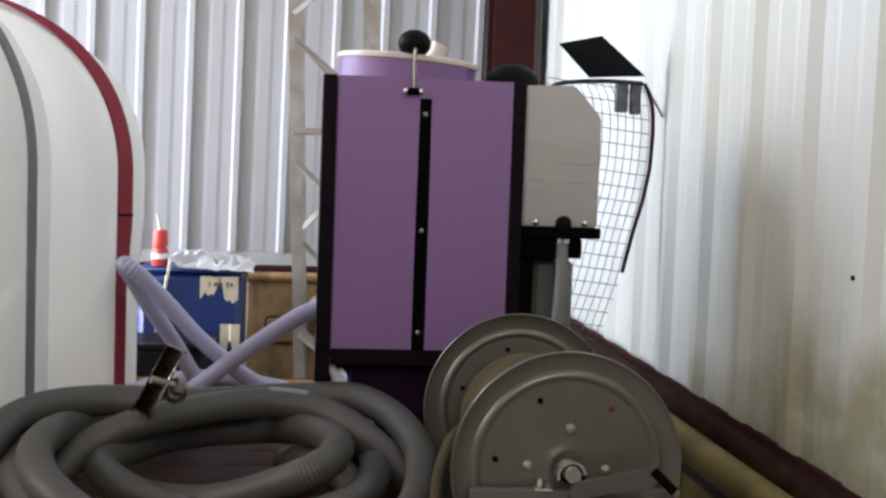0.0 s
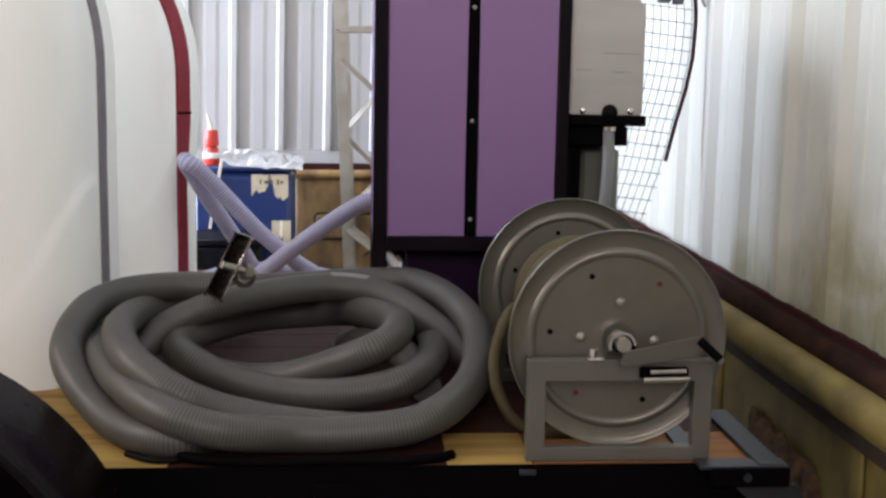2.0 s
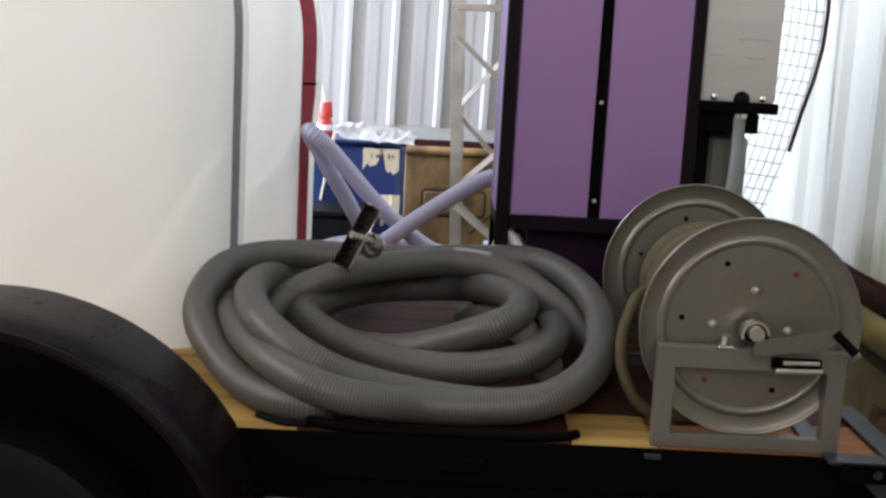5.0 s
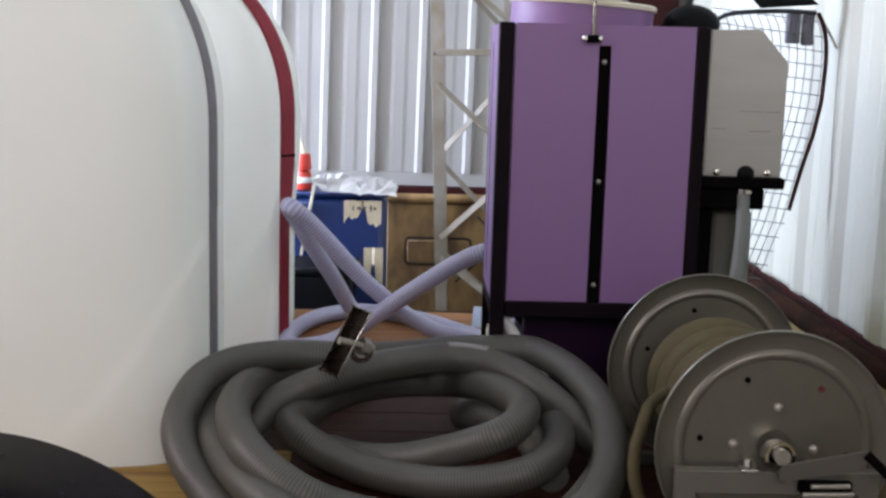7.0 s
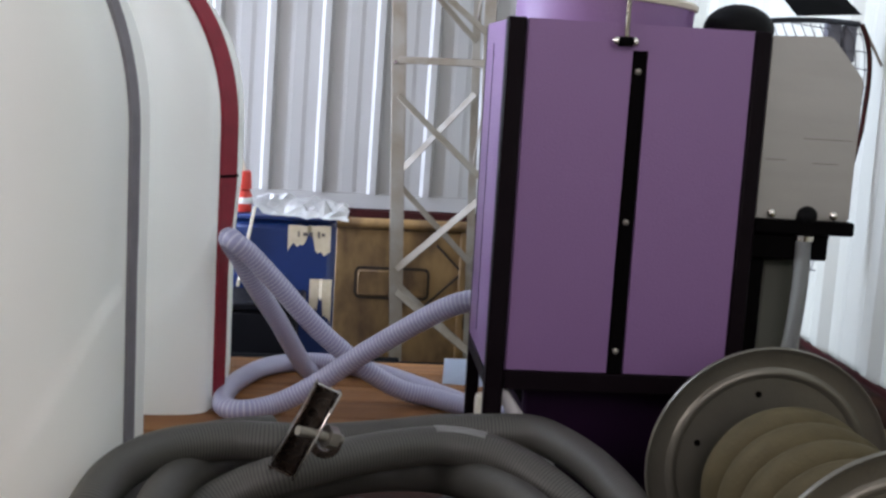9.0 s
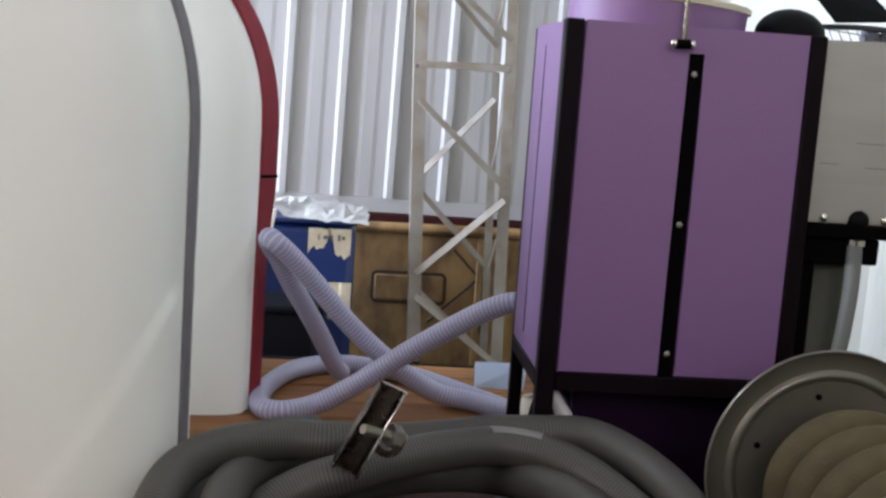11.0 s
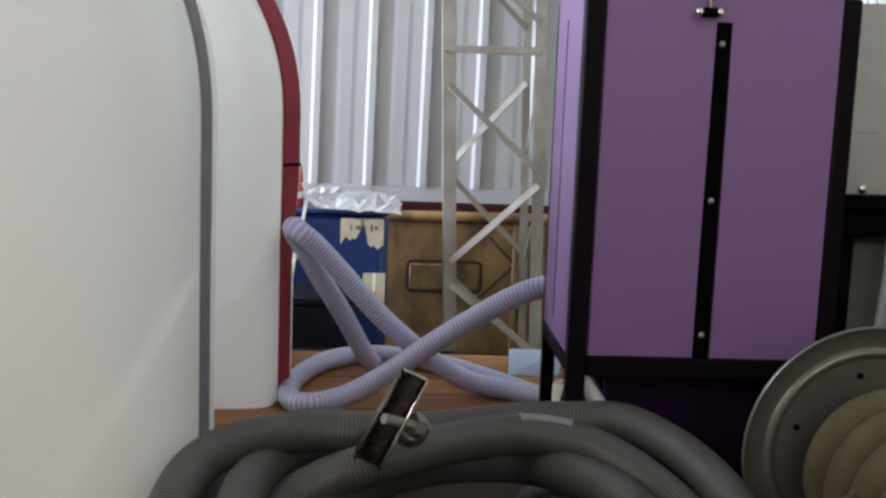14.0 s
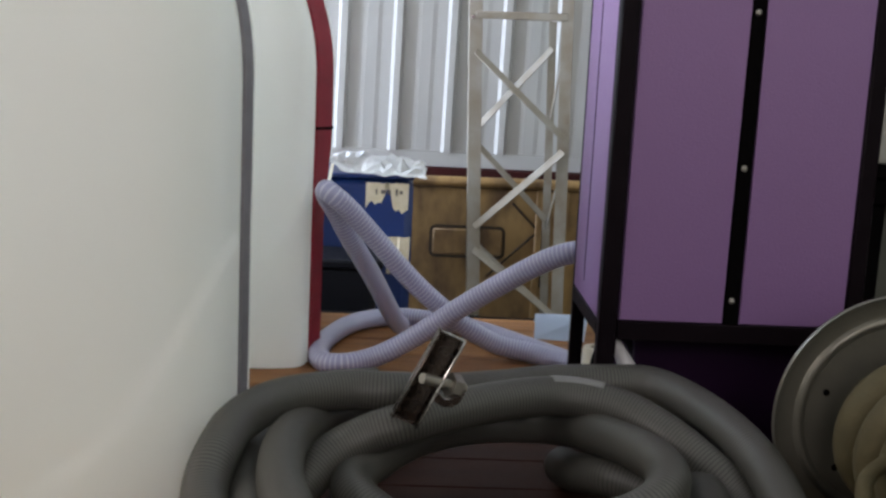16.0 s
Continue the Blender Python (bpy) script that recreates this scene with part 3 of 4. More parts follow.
# black cables and a slack sleeve along the deck's edge
me = hose_mesh("cable", [(-0.50, -0.80, 0.611), (-0.44, -0.842, 0.612), (-0.36, -0.832, 0.611), (-0.25, -0.846, 0.612), (-0.12, -0.838, 0.611), (0.02, -0.842, 0.611)], 0.0055, M_RUBBER, seg=10)
tagged(new("cable", me), "thin black cable lying along the deck edge", "cable")
me = hose_mesh("cable_sleeve", [(-0.40, -0.835, 0.618), (-0.34, -0.858, 0.617), (-0.24, -0.862, 0.613), (-0.12, -0.860, 0.615), (-0.02, -0.858, 0.612), (0.06, -0.846, 0.612), (0.10, -0.82, 0.612)], 0.0095, M_BLACK, seg=12)
tagged(new("cable_sleeve", me), "slack black plastic sleeve along the deck edge", "cable")


# ---- tanks ----
def tank_shape(cx, cy, z, a, b, zmid, rise, n, drawn):
    """Half widths of the plan at height z: straight sides below zmid, domed above, softly drawn in at the foot."""
    if z > zmid:
        k = max(0.0, 1 - ((z - zmid) / rise) ** 2.3) ** (1 / 2.15)
    else:
        k = 1 - drawn * ((zmid - z) / (zmid - DECK)) ** 2
    return a * k, b * (0.75 + 0.25 * k)


def tank_point(T, z, y):
    cx, cy, a, b, zmid, rise, n = T[:7]
    aa, bb = tank_shape(cx, cy, z, a, b, zmid, rise, n, T[9])
    u = min(1.0, abs(y - cy) / bb)
    return cx + aa * (1 - u ** n) ** (1 / n) + shoulder(T, y, z)


def shoulder(T, y, z):
    """The step by which the tank's side swells under its strap, softer towards the foot."""
    t = max(0.0, min(1.0, (y - T[7]) / T[10]))
    return T[8] * t * t * (3 - 2 * t) * max(T[11], min(1.0, (z - 0.72) / 0.42)) - T[12] * max(0.0, y - T[7] - T[10])


def tank_mesh(T, crease):
    cx, cy, a, b, zmid, rise, n = T[:7]
    bm = bmesh.new()
    zs = [DECK + 0.001 + 0.02 * k for k in range(4)] + [DECK + 0.09 + (zmid - DECK - 0.09) * k / 60 for k in range(60)] + [zmid + rise * 0.985 * math.sin(math.pi / 2 * k / 70) for k in range(71)]
    rings = []
    for z in zs:
        aa, bb = tank_shape(cx, cy, z, a, b, zmid, rise, n, T[9])
        ring = []
        for i in range(400):
            th = 2 * math.pi * i / 400
            c, s_ = math.cos(th), math.sin(th)
            reach = (abs(c / aa) ** n + abs(s_ / bb) ** n) ** (-1 / n)
            x, y = reach * c, reach * s_
            if crease:
                # the saddle moulded round the foot stands out a little; its edge climbs from the end to the side
                wx, wy = cx + abs(x), cy + y
                x0, z0, steep, bend = crease
                d = wx - x0
                edge = z0 + steep * d + bend * max(0.0, d) ** 2
                t = max(0.0, min(1.0, (edge - z) / 0.020 + 0.5))
                k = (0.008 if cy < 0.5 else 0.009) * max(0.0, min(1.0, (T[7] - wy) / 0.03)) * t * t * (3 - 2 * t) / max(0.2, math.hypot(x, y))
                x, y = x * (1 + k), y * (1 + k)
            x += (1 if x > 0 else -1) * shoulder(T, cy + y, z) * min(1.0, abs(x) / aa)
            ring.append(bm.verts.new((cx + x, cy + y, z)))
        rings.append(ring)
    for p, q in zip(rings, rings[1:]):
        for i in range(400):
            j = (i + 1) % 400
            bm.faces.new((p[i], p[j], q[j], q[i]))
    bm.faces.new(rings[0]), bm.faces.new(rings[-1])
    return rounded(bm)


def strap_mesh(T, y, width, out, span=None):
    """Webbing over the tank, lying on the slope of its shoulder; with a span of heights, a short piece on its near side."""
    cx, zmid, rise = T[0], T[4], T[5]
    top = zmid + rise * 0.985
    zs = [DECK + 0.002 + (zmid - DECK) * k / 30 for k in range(30)] + [zmid + (top - zmid) * math.sin(math.pi / 2 * k / 70) for k in range(71)]
    if span:
        zs = [span[0] + (span[1] - span[0]) * k / 3 for k in range(4)]
    n_ = 6
    ys = [y + width * (k / n_ - 0.5) for k in range(n_ + 1)]
    right = []
    for z in zs:
        slope = (tank_point(T, min(z + 0.002, top), y) - tank_point(T, z - 0.002, y)) / (min(z + 0.002, top) - z + 0.002)
        nx, nz = 1 / math.hypot(1, slope), -slope / math.hypot(1, slope)
        lift = out * (1 + max(0.0, z - 1.45) * 4)
        right.append(([tank_point(T, z, yy) + lift * nx for yy in ys], z + lift * nz))
    left = [] if span else [([2 * cx - x for x in xs], z) for xs, z in reversed(right)]
    bm = bmesh.new()
    cols = []
    for xs, z in right + left:
        s_ = -0.008 if xs[0] > cx else 0.008
        cols.append([bm.verts.new((x, yy, z)) for x, yy in zip(xs, ys)] + [bm.verts.new((x + s_, yy, z)) for x, yy in reversed(list(zip(xs, ys)))])
    m_ = len(cols[0])
    for p, q in zip(cols, cols[1:]):
        for k in range(m_):
            bm.faces.new((p[k], p[(k + 1) % m_], q[(k + 1) % m_], q[k]))
    return rounded(bm)


# centre, half width, half length, height of the shoulder, rise of the dome, squareness,
# where the side steps out and by how much, how far the foot is drawn in, length of the step, its least share at the foot, how fast the side falls away behind it
T1 = (-1.34, -0.02, 0.662, 0.35, 1.29, 0.57, 7.0, -0.125, 0.012, 0.0, 0.055, 0.9, 0.085)
T2 = (-1.19, 0.915, 0.583, 0.313, 1.265, 0.515, 10.0, 0.660, 0.037, 0.0, 0.07, 0.55, 0.06)
tank = thing("water_tank", (-1.34, -0.02, DECK), "white polyethylene water tank strapped to the deck with grey webbing", "tank", "water tanks")
kid("tank_body", tank_mesh(T1, (-0.96, 0.67, 0.6, 2.7)), M_TANK, tank)
kid("strap", strap_mesh(T1, -0.097, 0.029, 0.006), M_STRAP_G, tank, "grey webbing strap")
tank = thing("water_tank", (-1.19, 0.895, DECK), "white polyethylene water tank strapped to the deck with red webbing", "tank", "water tanks")
kid("tank_body", tank_mesh(T2, (-0.726, 0.876, 0.75, 9.0)), M_TANK, tank)
strap = kid("strap", strap_mesh(T2, 0.692, 0.038, 0.007), M_STRAP_R, tank, "red webbing strap")
kid("strap_clip", strap_mesh(T2, 0.692, 0.039, 0.0095, (1.1625, 1.1695)), M_BLACK, strap)

# ---- grey suction hose in a coil ----
HOSE_R = 0.0345
coil = thing("suction_hose", (-0.25, -0.4, DECK), "thick grey corrugated suction hose coiled loosely on the deck", "hose")
OUTER = (
    (-0.304, -0.704, 0.638), (-0.351, -0.766, 0.638), (-0.397, -0.808, 0.638), (-0.448, -0.8, 0.638), (-0.498, -0.756, 0.638), (-0.545, -0.698, 0.643),
    (-0.587, -0.644, 0.66), (-0.626, -0.603, 0.69), (-0.655, -0.554, 0.718), (-0.671, -0.492, 0.742), (-0.666, -0.437, 0.772), (-0.651, -0.346, 0.792),
    (-0.615, -0.271, 0.802), (-0.562, -0.221, 0.806), (-0.482, -0.184, 0.806), (-0.412, -0.178, 0.804), (-0.323, -0.15, 0.796), (-0.216, -0.094, 0.79),
    (-0.123, -0.059, 0.792), (-0.03, -0.054, 0.795), (0.056, -0.058, 0.795), (0.121, -0.149, 0.785), (0.162, -0.26, 0.768), (0.185, -0.356, 0.742),
    (0.179, -0.484, 0.722), (0.158, -0.608, 0.705), (0.117, -0.712, 0.688), (0.067, -0.766, 0.67), (0.013, -0.789, 0.655), (-0.058, -0.79, 0.645),
    (-0.129, -0.788, 0.64), (-0.2, -0.791, 0.642), (-0.271, -0.822, 0.654), (-0.34, -0.839, 0.668), (-0.411, -0.826, 0.688), (-0.487, -0.749, 0.706),
    (-0.557, -0.618, 0.717), (-0.611, -0.474, 0.722), (-0.639, -0.267, 0.715), (-0.636, -0.124, 0.708), (-0.617, 0.019, 0.7), (-0.582, 0.141, 0.693),
    (-0.52, 0.213, 0.688), (-0.443, 0.269, 0.68),
)
MIDDLE = (
    (-0.354, 0.184, 0.66), (-0.426, 0.053, 0.7), (-0.491, -0.074, 0.735), (-0.541, -0.204, 0.757), (-0.568, -0.338, 0.769), (-0.566, -0.483, 0.774),
    (-0.546, -0.591, 0.772), (-0.509, -0.688, 0.76), (-0.458, -0.741, 0.735), (-0.404, -0.767, 0.71), (-0.346, -0.757, 0.682), (-0.274, -0.746, 0.66),
    (-0.201, -0.742, 0.646), (-0.128, -0.744, 0.638), (-0.056, -0.756, 0.638), (0.019, -0.725, 0.638), (0.086, -0.652, 0.638), (0.142, -0.526, 0.638),
    (0.181, -0.419, 0.645), (0.181, -0.369, 0.665), (0.154, -0.324, 0.69), (0.114, -0.291, 0.722), (0.067, -0.246, 0.752), (0.016, -0.2, 0.776),
    (-0.044, -0.167, 0.792), (-0.125, -0.154, 0.799), (-0.216, -0.187, 0.799), (-0.302, -0.229, 0.793), (-0.386, -0.267, 0.78), (-0.452, -0.275, 0.757),
    (-0.507, -0.300, 0.730), (-0.552, -0.345, 0.69), (-0.588, -0.405, 0.652), (-0.612, -0.47, 0.638), (-0.62, -0.52, 0.638),
)
CORE = (
    (-0.074, 0.092, 0.68), (-0.012, 0.06, 0.69), (0.05, -0.016, 0.7), (0.09, -0.146, 0.7), (0.095, -0.326, 0.698), (0.073, -0.458, 0.69),
    (0.025, -0.524, 0.674), (-0.045, -0.534, 0.655), (-0.124, -0.526, 0.643), (-0.203, -0.503, 0.638), (-0.285, -0.477, 0.645), (-0.369, -0.438, 0.662),
    (-0.429, -0.415, 0.687), (-0.463, -0.371, 0.7), (-0.463, -0.319, 0.705), (-0.432, -0.255, 0.712), (-0.372, -0.155, 0.714), (-0.29, -0.085, 0.714),
    (-0.2, -0.062, 0.716), (-0.118, -0.105, 0.73), (-0.058, -0.205, 0.75), (-0.012, -0.305, 0.76), (0.012, -0.375, 0.758), (0.008, -0.425, 0.752),
    (-0.012, -0.464, 0.742), (-0.05, -0.484, 0.726), (-0.105, -0.468, 0.7), (-0.172, -0.43, 0.668), (-0.246, -0.4, 0.645), (-0.322, -0.374, 0.638), (-0.393, -0.328, 0.638),
)
CURL = (
    (-0.095, -0.06, 0.640), (-0.085, -0.12, 0.652), (-0.068, -0.18, 0.672), (-0.040, -0.232, 0.686), (0.000, -0.262, 0.684), (0.034, -0.296, 0.668),
    (0.056, -0.345, 0.648), (0.070, -0.40, 0.638), (0.070, -0.46, 0.638),
)
for run in (OUTER, MIDDLE, CORE, CURL):
    o = new("hose_length", hose_mesh("hose_length", [Vector(p) - coil.location for p in run], HOSE_R, M_HOSE, 0.006, 0.0011, 26))
    o.parent = coil
bm = bmesh.new()
crown = [p for p in spline(MIDDLE[23:27], 0.008) if -0.145 < p.x < -0.05]
rows_ = []
for i, p in enumerate(crown):
    d = (crown[min(i + 1, len(crown) - 1)] - crown[max(i - 1, 0)]).normalized()
    x_ = d.cross(Vector((0, 0, 1))).normalized()
    rows_.append([[bm.verts.new(p + (x_ * math.cos(radians(a_)) + x_.cross(d) * math.sin(radians(a_))) * (HOSE_R + h)) for a_ in (74, 85, 96, 107, 118)] for h in (-0.001, 0.001)])
for p, q in zip(rows_, rows_[1:]):
    for k in range(4):
        bm.faces.new((p[1][k], p[1][k + 1], q[1][k + 1], q[1][k])), bm.faces.new((p[0][k + 1], p[0][k], q[0][k], q[0][k + 1]))
    for k in (0, 4):
        bm.faces.new((p[0][k], p[1][k], q[1][k], q[0][k]))
for p in (rows_[0], rows_[-1]):
    for k in range(4):
        bm.faces.new((p[0][k], p[0][k + 1], p[1][k + 1], p[1][k]))
kid("tape_strip", rounded(bm), M_TAPE, coil, "worn strip of silver tape on the hose")

# ---- folded steel clamp plate with its bolt ----
clamp = thing("clamp_plate", (-0.355, -0.37, 0.80), "small folded steel clamp bracket with a bolt on the hose", "bracket")
A, B, D = Vector((-0.303, -0.372, 0.947)), Vector((-0.370, -0.372, 0.811)), Vector((-0.036, 0.012, 0.012))
mid = (A + B) / 2 + D / 2
side = Vector((-0.004, 0.046, -0.010))
kid("plate", bar(B + D / 2 + side, A + D / 2 + side, 0.003, 0.040, D, None, 0.001), M_DARKSTEEL, clamp)
for p, n_ in ((A, "flange"), (A + D, "flange")):
    q = p - (A - B)
    kid(n_, bar(q + side / 2, p + side / 2, 0.003, 0.046, side, None, 0.0008), M_DARKSTEEL, clamp)
for p in (A, B):
    kid("end_plate", bar(p + side * 0.5 + D * 0.02, p + side * 0.5 + D * 0.98, 0.0025, 0.044, side, None, 0.0006), M_DARKSTEEL, clamp)
kid("top_edge", bar(A, A + D, 0.003, 0.003, side, None, 0.0006), M_CHROME, clamp, "bright worn edge")
kid("edge", bar(B, A, 0.004, 0.003, side, None, 0.0008), M_CHROME, clamp, "bright worn edge")
kid("bolt", rod(mid + Vector((-0.012, -0.018, 0.006)), mid + Vector((0.055, 0.03, -0.022)), 0.008, 10), M_DULL, clamp)
kid("nut", rod(mid + Vector((0.030, 0.014, -0.012)), mid + Vector((0.044, 0.023, -0.018)), 0.019, 6), M_DULL, clamp)
kid("washer", lathe([(0.014, 0.0), (0.026, 0.0), (0.026, 0.012), (0.014, 0.012)], mid + Vector((0.030, 0.03, -0.028)), "Y", 24, closed=True), M_DARKSTEEL, clamp)

# ---- lilac hose ----
LIL_R = 0.0245
lil = thing("vacuum_hose", (-0.3, 0.8, DECK), "lilac spiral-wound vacuum hose looped over itself on the deck", "hose")
LSTR = (
    ((0.04, 0.63, 0.632), (-0.06, 0.73, 0.632), (-0.15, 0.742, 0.648), (-0.232, 0.712, 0.697), (-0.290, 0.692, 0.744), (-0.376, 0.662, 0.825), (-0.460, 0.632, 0.922), (-0.520, 0.605, 0.990), (-0.555, 0.590, 1.022), (-0.574, 0.606, 1.032),
     (-0.574, 0.640, 1.014), (-0.553, 0.668, 0.975), (-0.520, 0.712, 0.905), (-0.465, 0.80, 0.797), (-0.407, 0.905, 0.668), (-0.385, 0.95, 0.632)),
    ((0.02, 0.44, 0.942), (-0.03, 0.45, 0.938), (-0.10, 0.485, 0.900), (-0.24, 0.555, 0.793), (-0.36, 0.600, 0.695), (-0.45, 0.605, 0.643), (-0.53, 0.575, 0.632), (-0.580, 0.625, 0.631), (-0.572, 0.80, 0.631),
     (-0.50, 0.99, 0.631), (-0.37, 1.06, 0.631), (-0.20, 0.965, 0.631), (-0.06, 0.79, 0.631), (0.06, 0.63, 0.631), (0.2, 0.56, 0.631)),
)
for pts in LSTR:
    o = new("hose_run", hose_mesh("hose_run", [Vector(p) - lil.location for p in pts], LIL_R, M_LILAC, 0.0096, 0.0005, 22))
    o.parent = lil


# ---- hose reel ----
RX, RZ = 0.399, 0.829
Y1, Y2 = -0.814, -0.306
reel = thing("hose_reel", (RX, -0.56, DECK), "grey painted steel hose reel on a welded stand", "hose reel")


def disc(y, s):
    """A pressed side disc; s: -1 turns its bead to the front."""
    prof = [(0.03, 0), (0.1515, 0), (0.1555, 0.0035 * s), (0.159, 0.0055 * s), (0.163, 0.0055 * s), (0.1665, 0.0035 * s), (0.1705, 0), (0.193, 0.0005 * s), (0.197, 0.003 * s), (0.200, 0.006 * s),
            (0.202, 0.0065 * s), (0.2035, 0.004 * s), (0.2035, -0.001 * s), (0.201, -0.003 * s), (0.193, -0.003 * s), (0.179, -0.003 * s), (0.163, 0.002 * s), (0.149, -0.003 * s), (0.03, -0.003 * s)]
    return lathe([(r, y + h) for r, h in prof], (RX, 0, RZ), "Y", 96, closed=True)


front_disc = kid("side_disc", disc(Y1, -1), M_REEL, reel)
back_disc = kid("side_disc", disc(Y2, -1), M_REEL, reel)
for d, y, a0 in ((front_disc, Y1, -6), (back_disc, Y2, 102)):
    for k in range(6):
        a = radians(a0 + 60 * k)
        c = (RX + 0.127 * math.cos(a), RZ + 0.127 * math.sin(a))
        kid("hole", rod((c[0], y - 0.0025, c[1]), (c[0], y + 0.001, c[1]), 0.0052, 14), M_RED_DOT if (k in (1, 4) and d is front_disc) else M_BLACK, d, "small punched hole")
for k in range(4):
    a = radians(87 + 90 * k)
    c = (RX + 0.069 * math.cos(a), RZ + 0.069 * math.sin(a))
    kid("hub_bolt", ball((c[0], Y1 - 0.002, c[1]), 0.0088, 1, 0.8, 1), M_DULL, front_disc)
drum = kid("drum", rod((RX, Y1 + 0.005, RZ), (RX, Y2 - 0.005, RZ), 0.06, 40), M_REEL, reel)
wound = []
for k in range(5 * 14 + 1):
    a = 2 * math.pi * k / 14
    wound.append((RX + 0.094 * math.cos(a), Y1 + 0.049 + k / 70 * (Y2 - Y1 - 0.098), RZ + 0.094 * math.sin(a)))
o = new("wound_hose", hose_mesh("wound_hose", [Vector(p) - reel.location for p in wound], 0.041, M_HOSE_T, seg=24, step=0.012))
o.parent = reel
tagged(o, "tan pressure hose wound on the drum")
tail = [(RX - 0.10, -0.55, RZ + 0.03), (RX - 0.165, -0.60, RZ + 0.01), (RX - 0.193, -0.66, RZ - 0.01), (RX - 0.212, -0.69, RZ - 0.07), (RX - 0.203, -0.70, RZ - 0.135), (RX - 0.168, -0.71, RZ - 0.19),
        (RX - 0.10, -0.71, RZ - 0.210), (RX + 0.02, -0.68, RZ - 0.211), (RX + 0.10, -0.60, RZ - 0.211)]
o = new("hose_tail", hose_mesh("hose_tail", [Vector(p) - reel.location for p in tail], 0.0115, M_HOSE_T, seg=12))
o.parent = reel


def stand(y, s):
    t = 0.034
    x0, x1, z0, z1 = 0.229, 0.572, DECK, 0.797
    bm = bmesh.new()
    outer_ = [(x0, z0 + 0.001), (x1, z0 + 0.001), (x1, z1), (x0, z1)]
    inner_ = [(x0 + t, z0 + 0.027), (x1 - t, z0 + 0.027), (x1 - t, z1 - t - 0.006), (x0 + t, z1 - t - 0.006)]
    vs = [[bm.verts.new((x, yy, z)) for x, z in ring] for yy in (y - 0.012, y + 0.012) for ring in (outer_, inner_)]
    for k in range(4):
        j = (k + 1) % 4
        bm.faces.new((vs[0][k], vs[0][j], vs[1][j], vs[1][k]))
        bm.faces.new((vs[2][j], vs[2][k], vs[3][k], vs[3][j]))
        bm.faces.new((vs[0][j], vs[0][k], vs[2][k], vs[2][j]))
        bm.faces.new((vs[1][k], vs[1][j], vs[3][j], vs[3][k]))
    bmesh.ops.bevel(bm, geom=bm.edges[:], offset=0.0012, segments=1, affect="EDGES")
    fr = kid("stand_frame", bm, M_STAND, reel, "welded grey steel stand frame", False)
    # bearing cap over the shaft
    cap_ = arch(RX, RZ - 0.004, 0.0255, y - 0.020, y + 0.012, -20, 200, 0.005, None, 20)
    kid("bearing_cap", cap_, M_CHROME, fr)
    for sx in (-1, 1):
        kid("cap_foot", box((RX + sx * 0.047 - 0.016, y - 0.020, z1), (RX + sx * 0.047 + 0.016, y + 0.010, z1 + 0.005), 0.001), M_CHROME, fr)
        kid("cap_bolt", rod((RX + sx * 0.05, y - 0.006, z1 + 0.005), (RX + sx * 0.05, y - 0.006, z1 + 0.020), 0.008, 6), M_CHROME, fr)
    return fr


stand(Y1 - 0.024, -1)
stand(Y2 + 0.024, 1)
shaft = kid("shaft", rod((RX, Y1 - 0.056, RZ), (RX, Y2 + 0.05, RZ), 0.0135, 24), M_DULL, reel)
kid("bushing", rod((RX, Y1 - 0.030, RZ), (RX, Y1 - 0.008, RZ), 0.0200, 24), M_BLACK, shaft)
# folding crank lying across the stand
bm = bmesh.new()
lo = [bm.verts.new((x, Y1 - 0.058 - 0.05 * (x - RX), z)) for x, z in ((0.392, 0.806), (0.396, 0.794), (0.404, 0.791), (0.528, 0.814), (0.541, 0.836), (0.537, 0.848), (0.400, 0.818))]
hi = [bm.verts.new(v.co + Vector((0, -0.006, 0))) for v in lo]
bm.faces.new(lo[::-1]), bm.faces.new(hi)
for i in range(7):
    bm.faces.new((lo[i], lo[(i + 1) % 7], hi[(i + 1) % 7], hi[i]))
crank = kid("crank_arm", bm, M_CRANK, reel, "tapered flat crank arm")
knob = kid("crank_knob", rod((0.533, Y1 - 0.068, 0.842), (0.568, Y1 - 0.082, 0.809), 0.0085, 14), M_BLACK, crank)
kid("knob_end", rod((0.5682, Y1 - 0.0821, 0.8088), (0.5735, Y1 - 0.084, 0.804), 0.0075, 14, None, 0.005), M_DULL, knob)
latch = kid("latch_block", box((0.432, Y1 - 0.052, 0.766), (0.522, Y1 - 0.038, 0.786), 0.003), M_BLACK, reel)
kid("latch_pin", rod((0.438, Y1 - 0.054, 0.764), (0.522, Y1 - 0.054, 0.766), 0.005, 10), M_DULL, latch)
kid("spring", rod((0.45, Y1 - 0.055, 0.779), (0.515, Y1 - 0.055, 0.781), 0.004, 10), M_DULL, latch)

# ---- the purple machine ----
MX0, MX1, MY1, MZ0, MZ1 = -0.037, 0.446, 0.335, 0.868, 1.545
mac = thing("cleaning_machine", (0.2, 0.17, DECK), "purple powder-coated truck-mount cleaning machine on a black steel frame", "machine")
kid("cabinet", box((MX0 + 0.006, 0.012, MZ0 + 0.004), (MX1 - 0.004, MY1 - 0.004, MZ1 - 0.002), 0.004), M_PURPLE, mac)
bm = bmesh.new()
out_ = [(0.0, 0.900), (0.190, 0.900), (0.190, 1.500), (0.222, 1.500), (0.222, 0.900), (0.414, 0.900), (0.414, MZ1), (0.0, MZ1)]
lo = [bm.verts.new((x, 0.0, z)) for x, z in out_]
hi = [bm.verts.new((x, 0.0115, z)) for x, z in out_]
bm.faces.new(lo), bm.faces.new(hi[::-1])
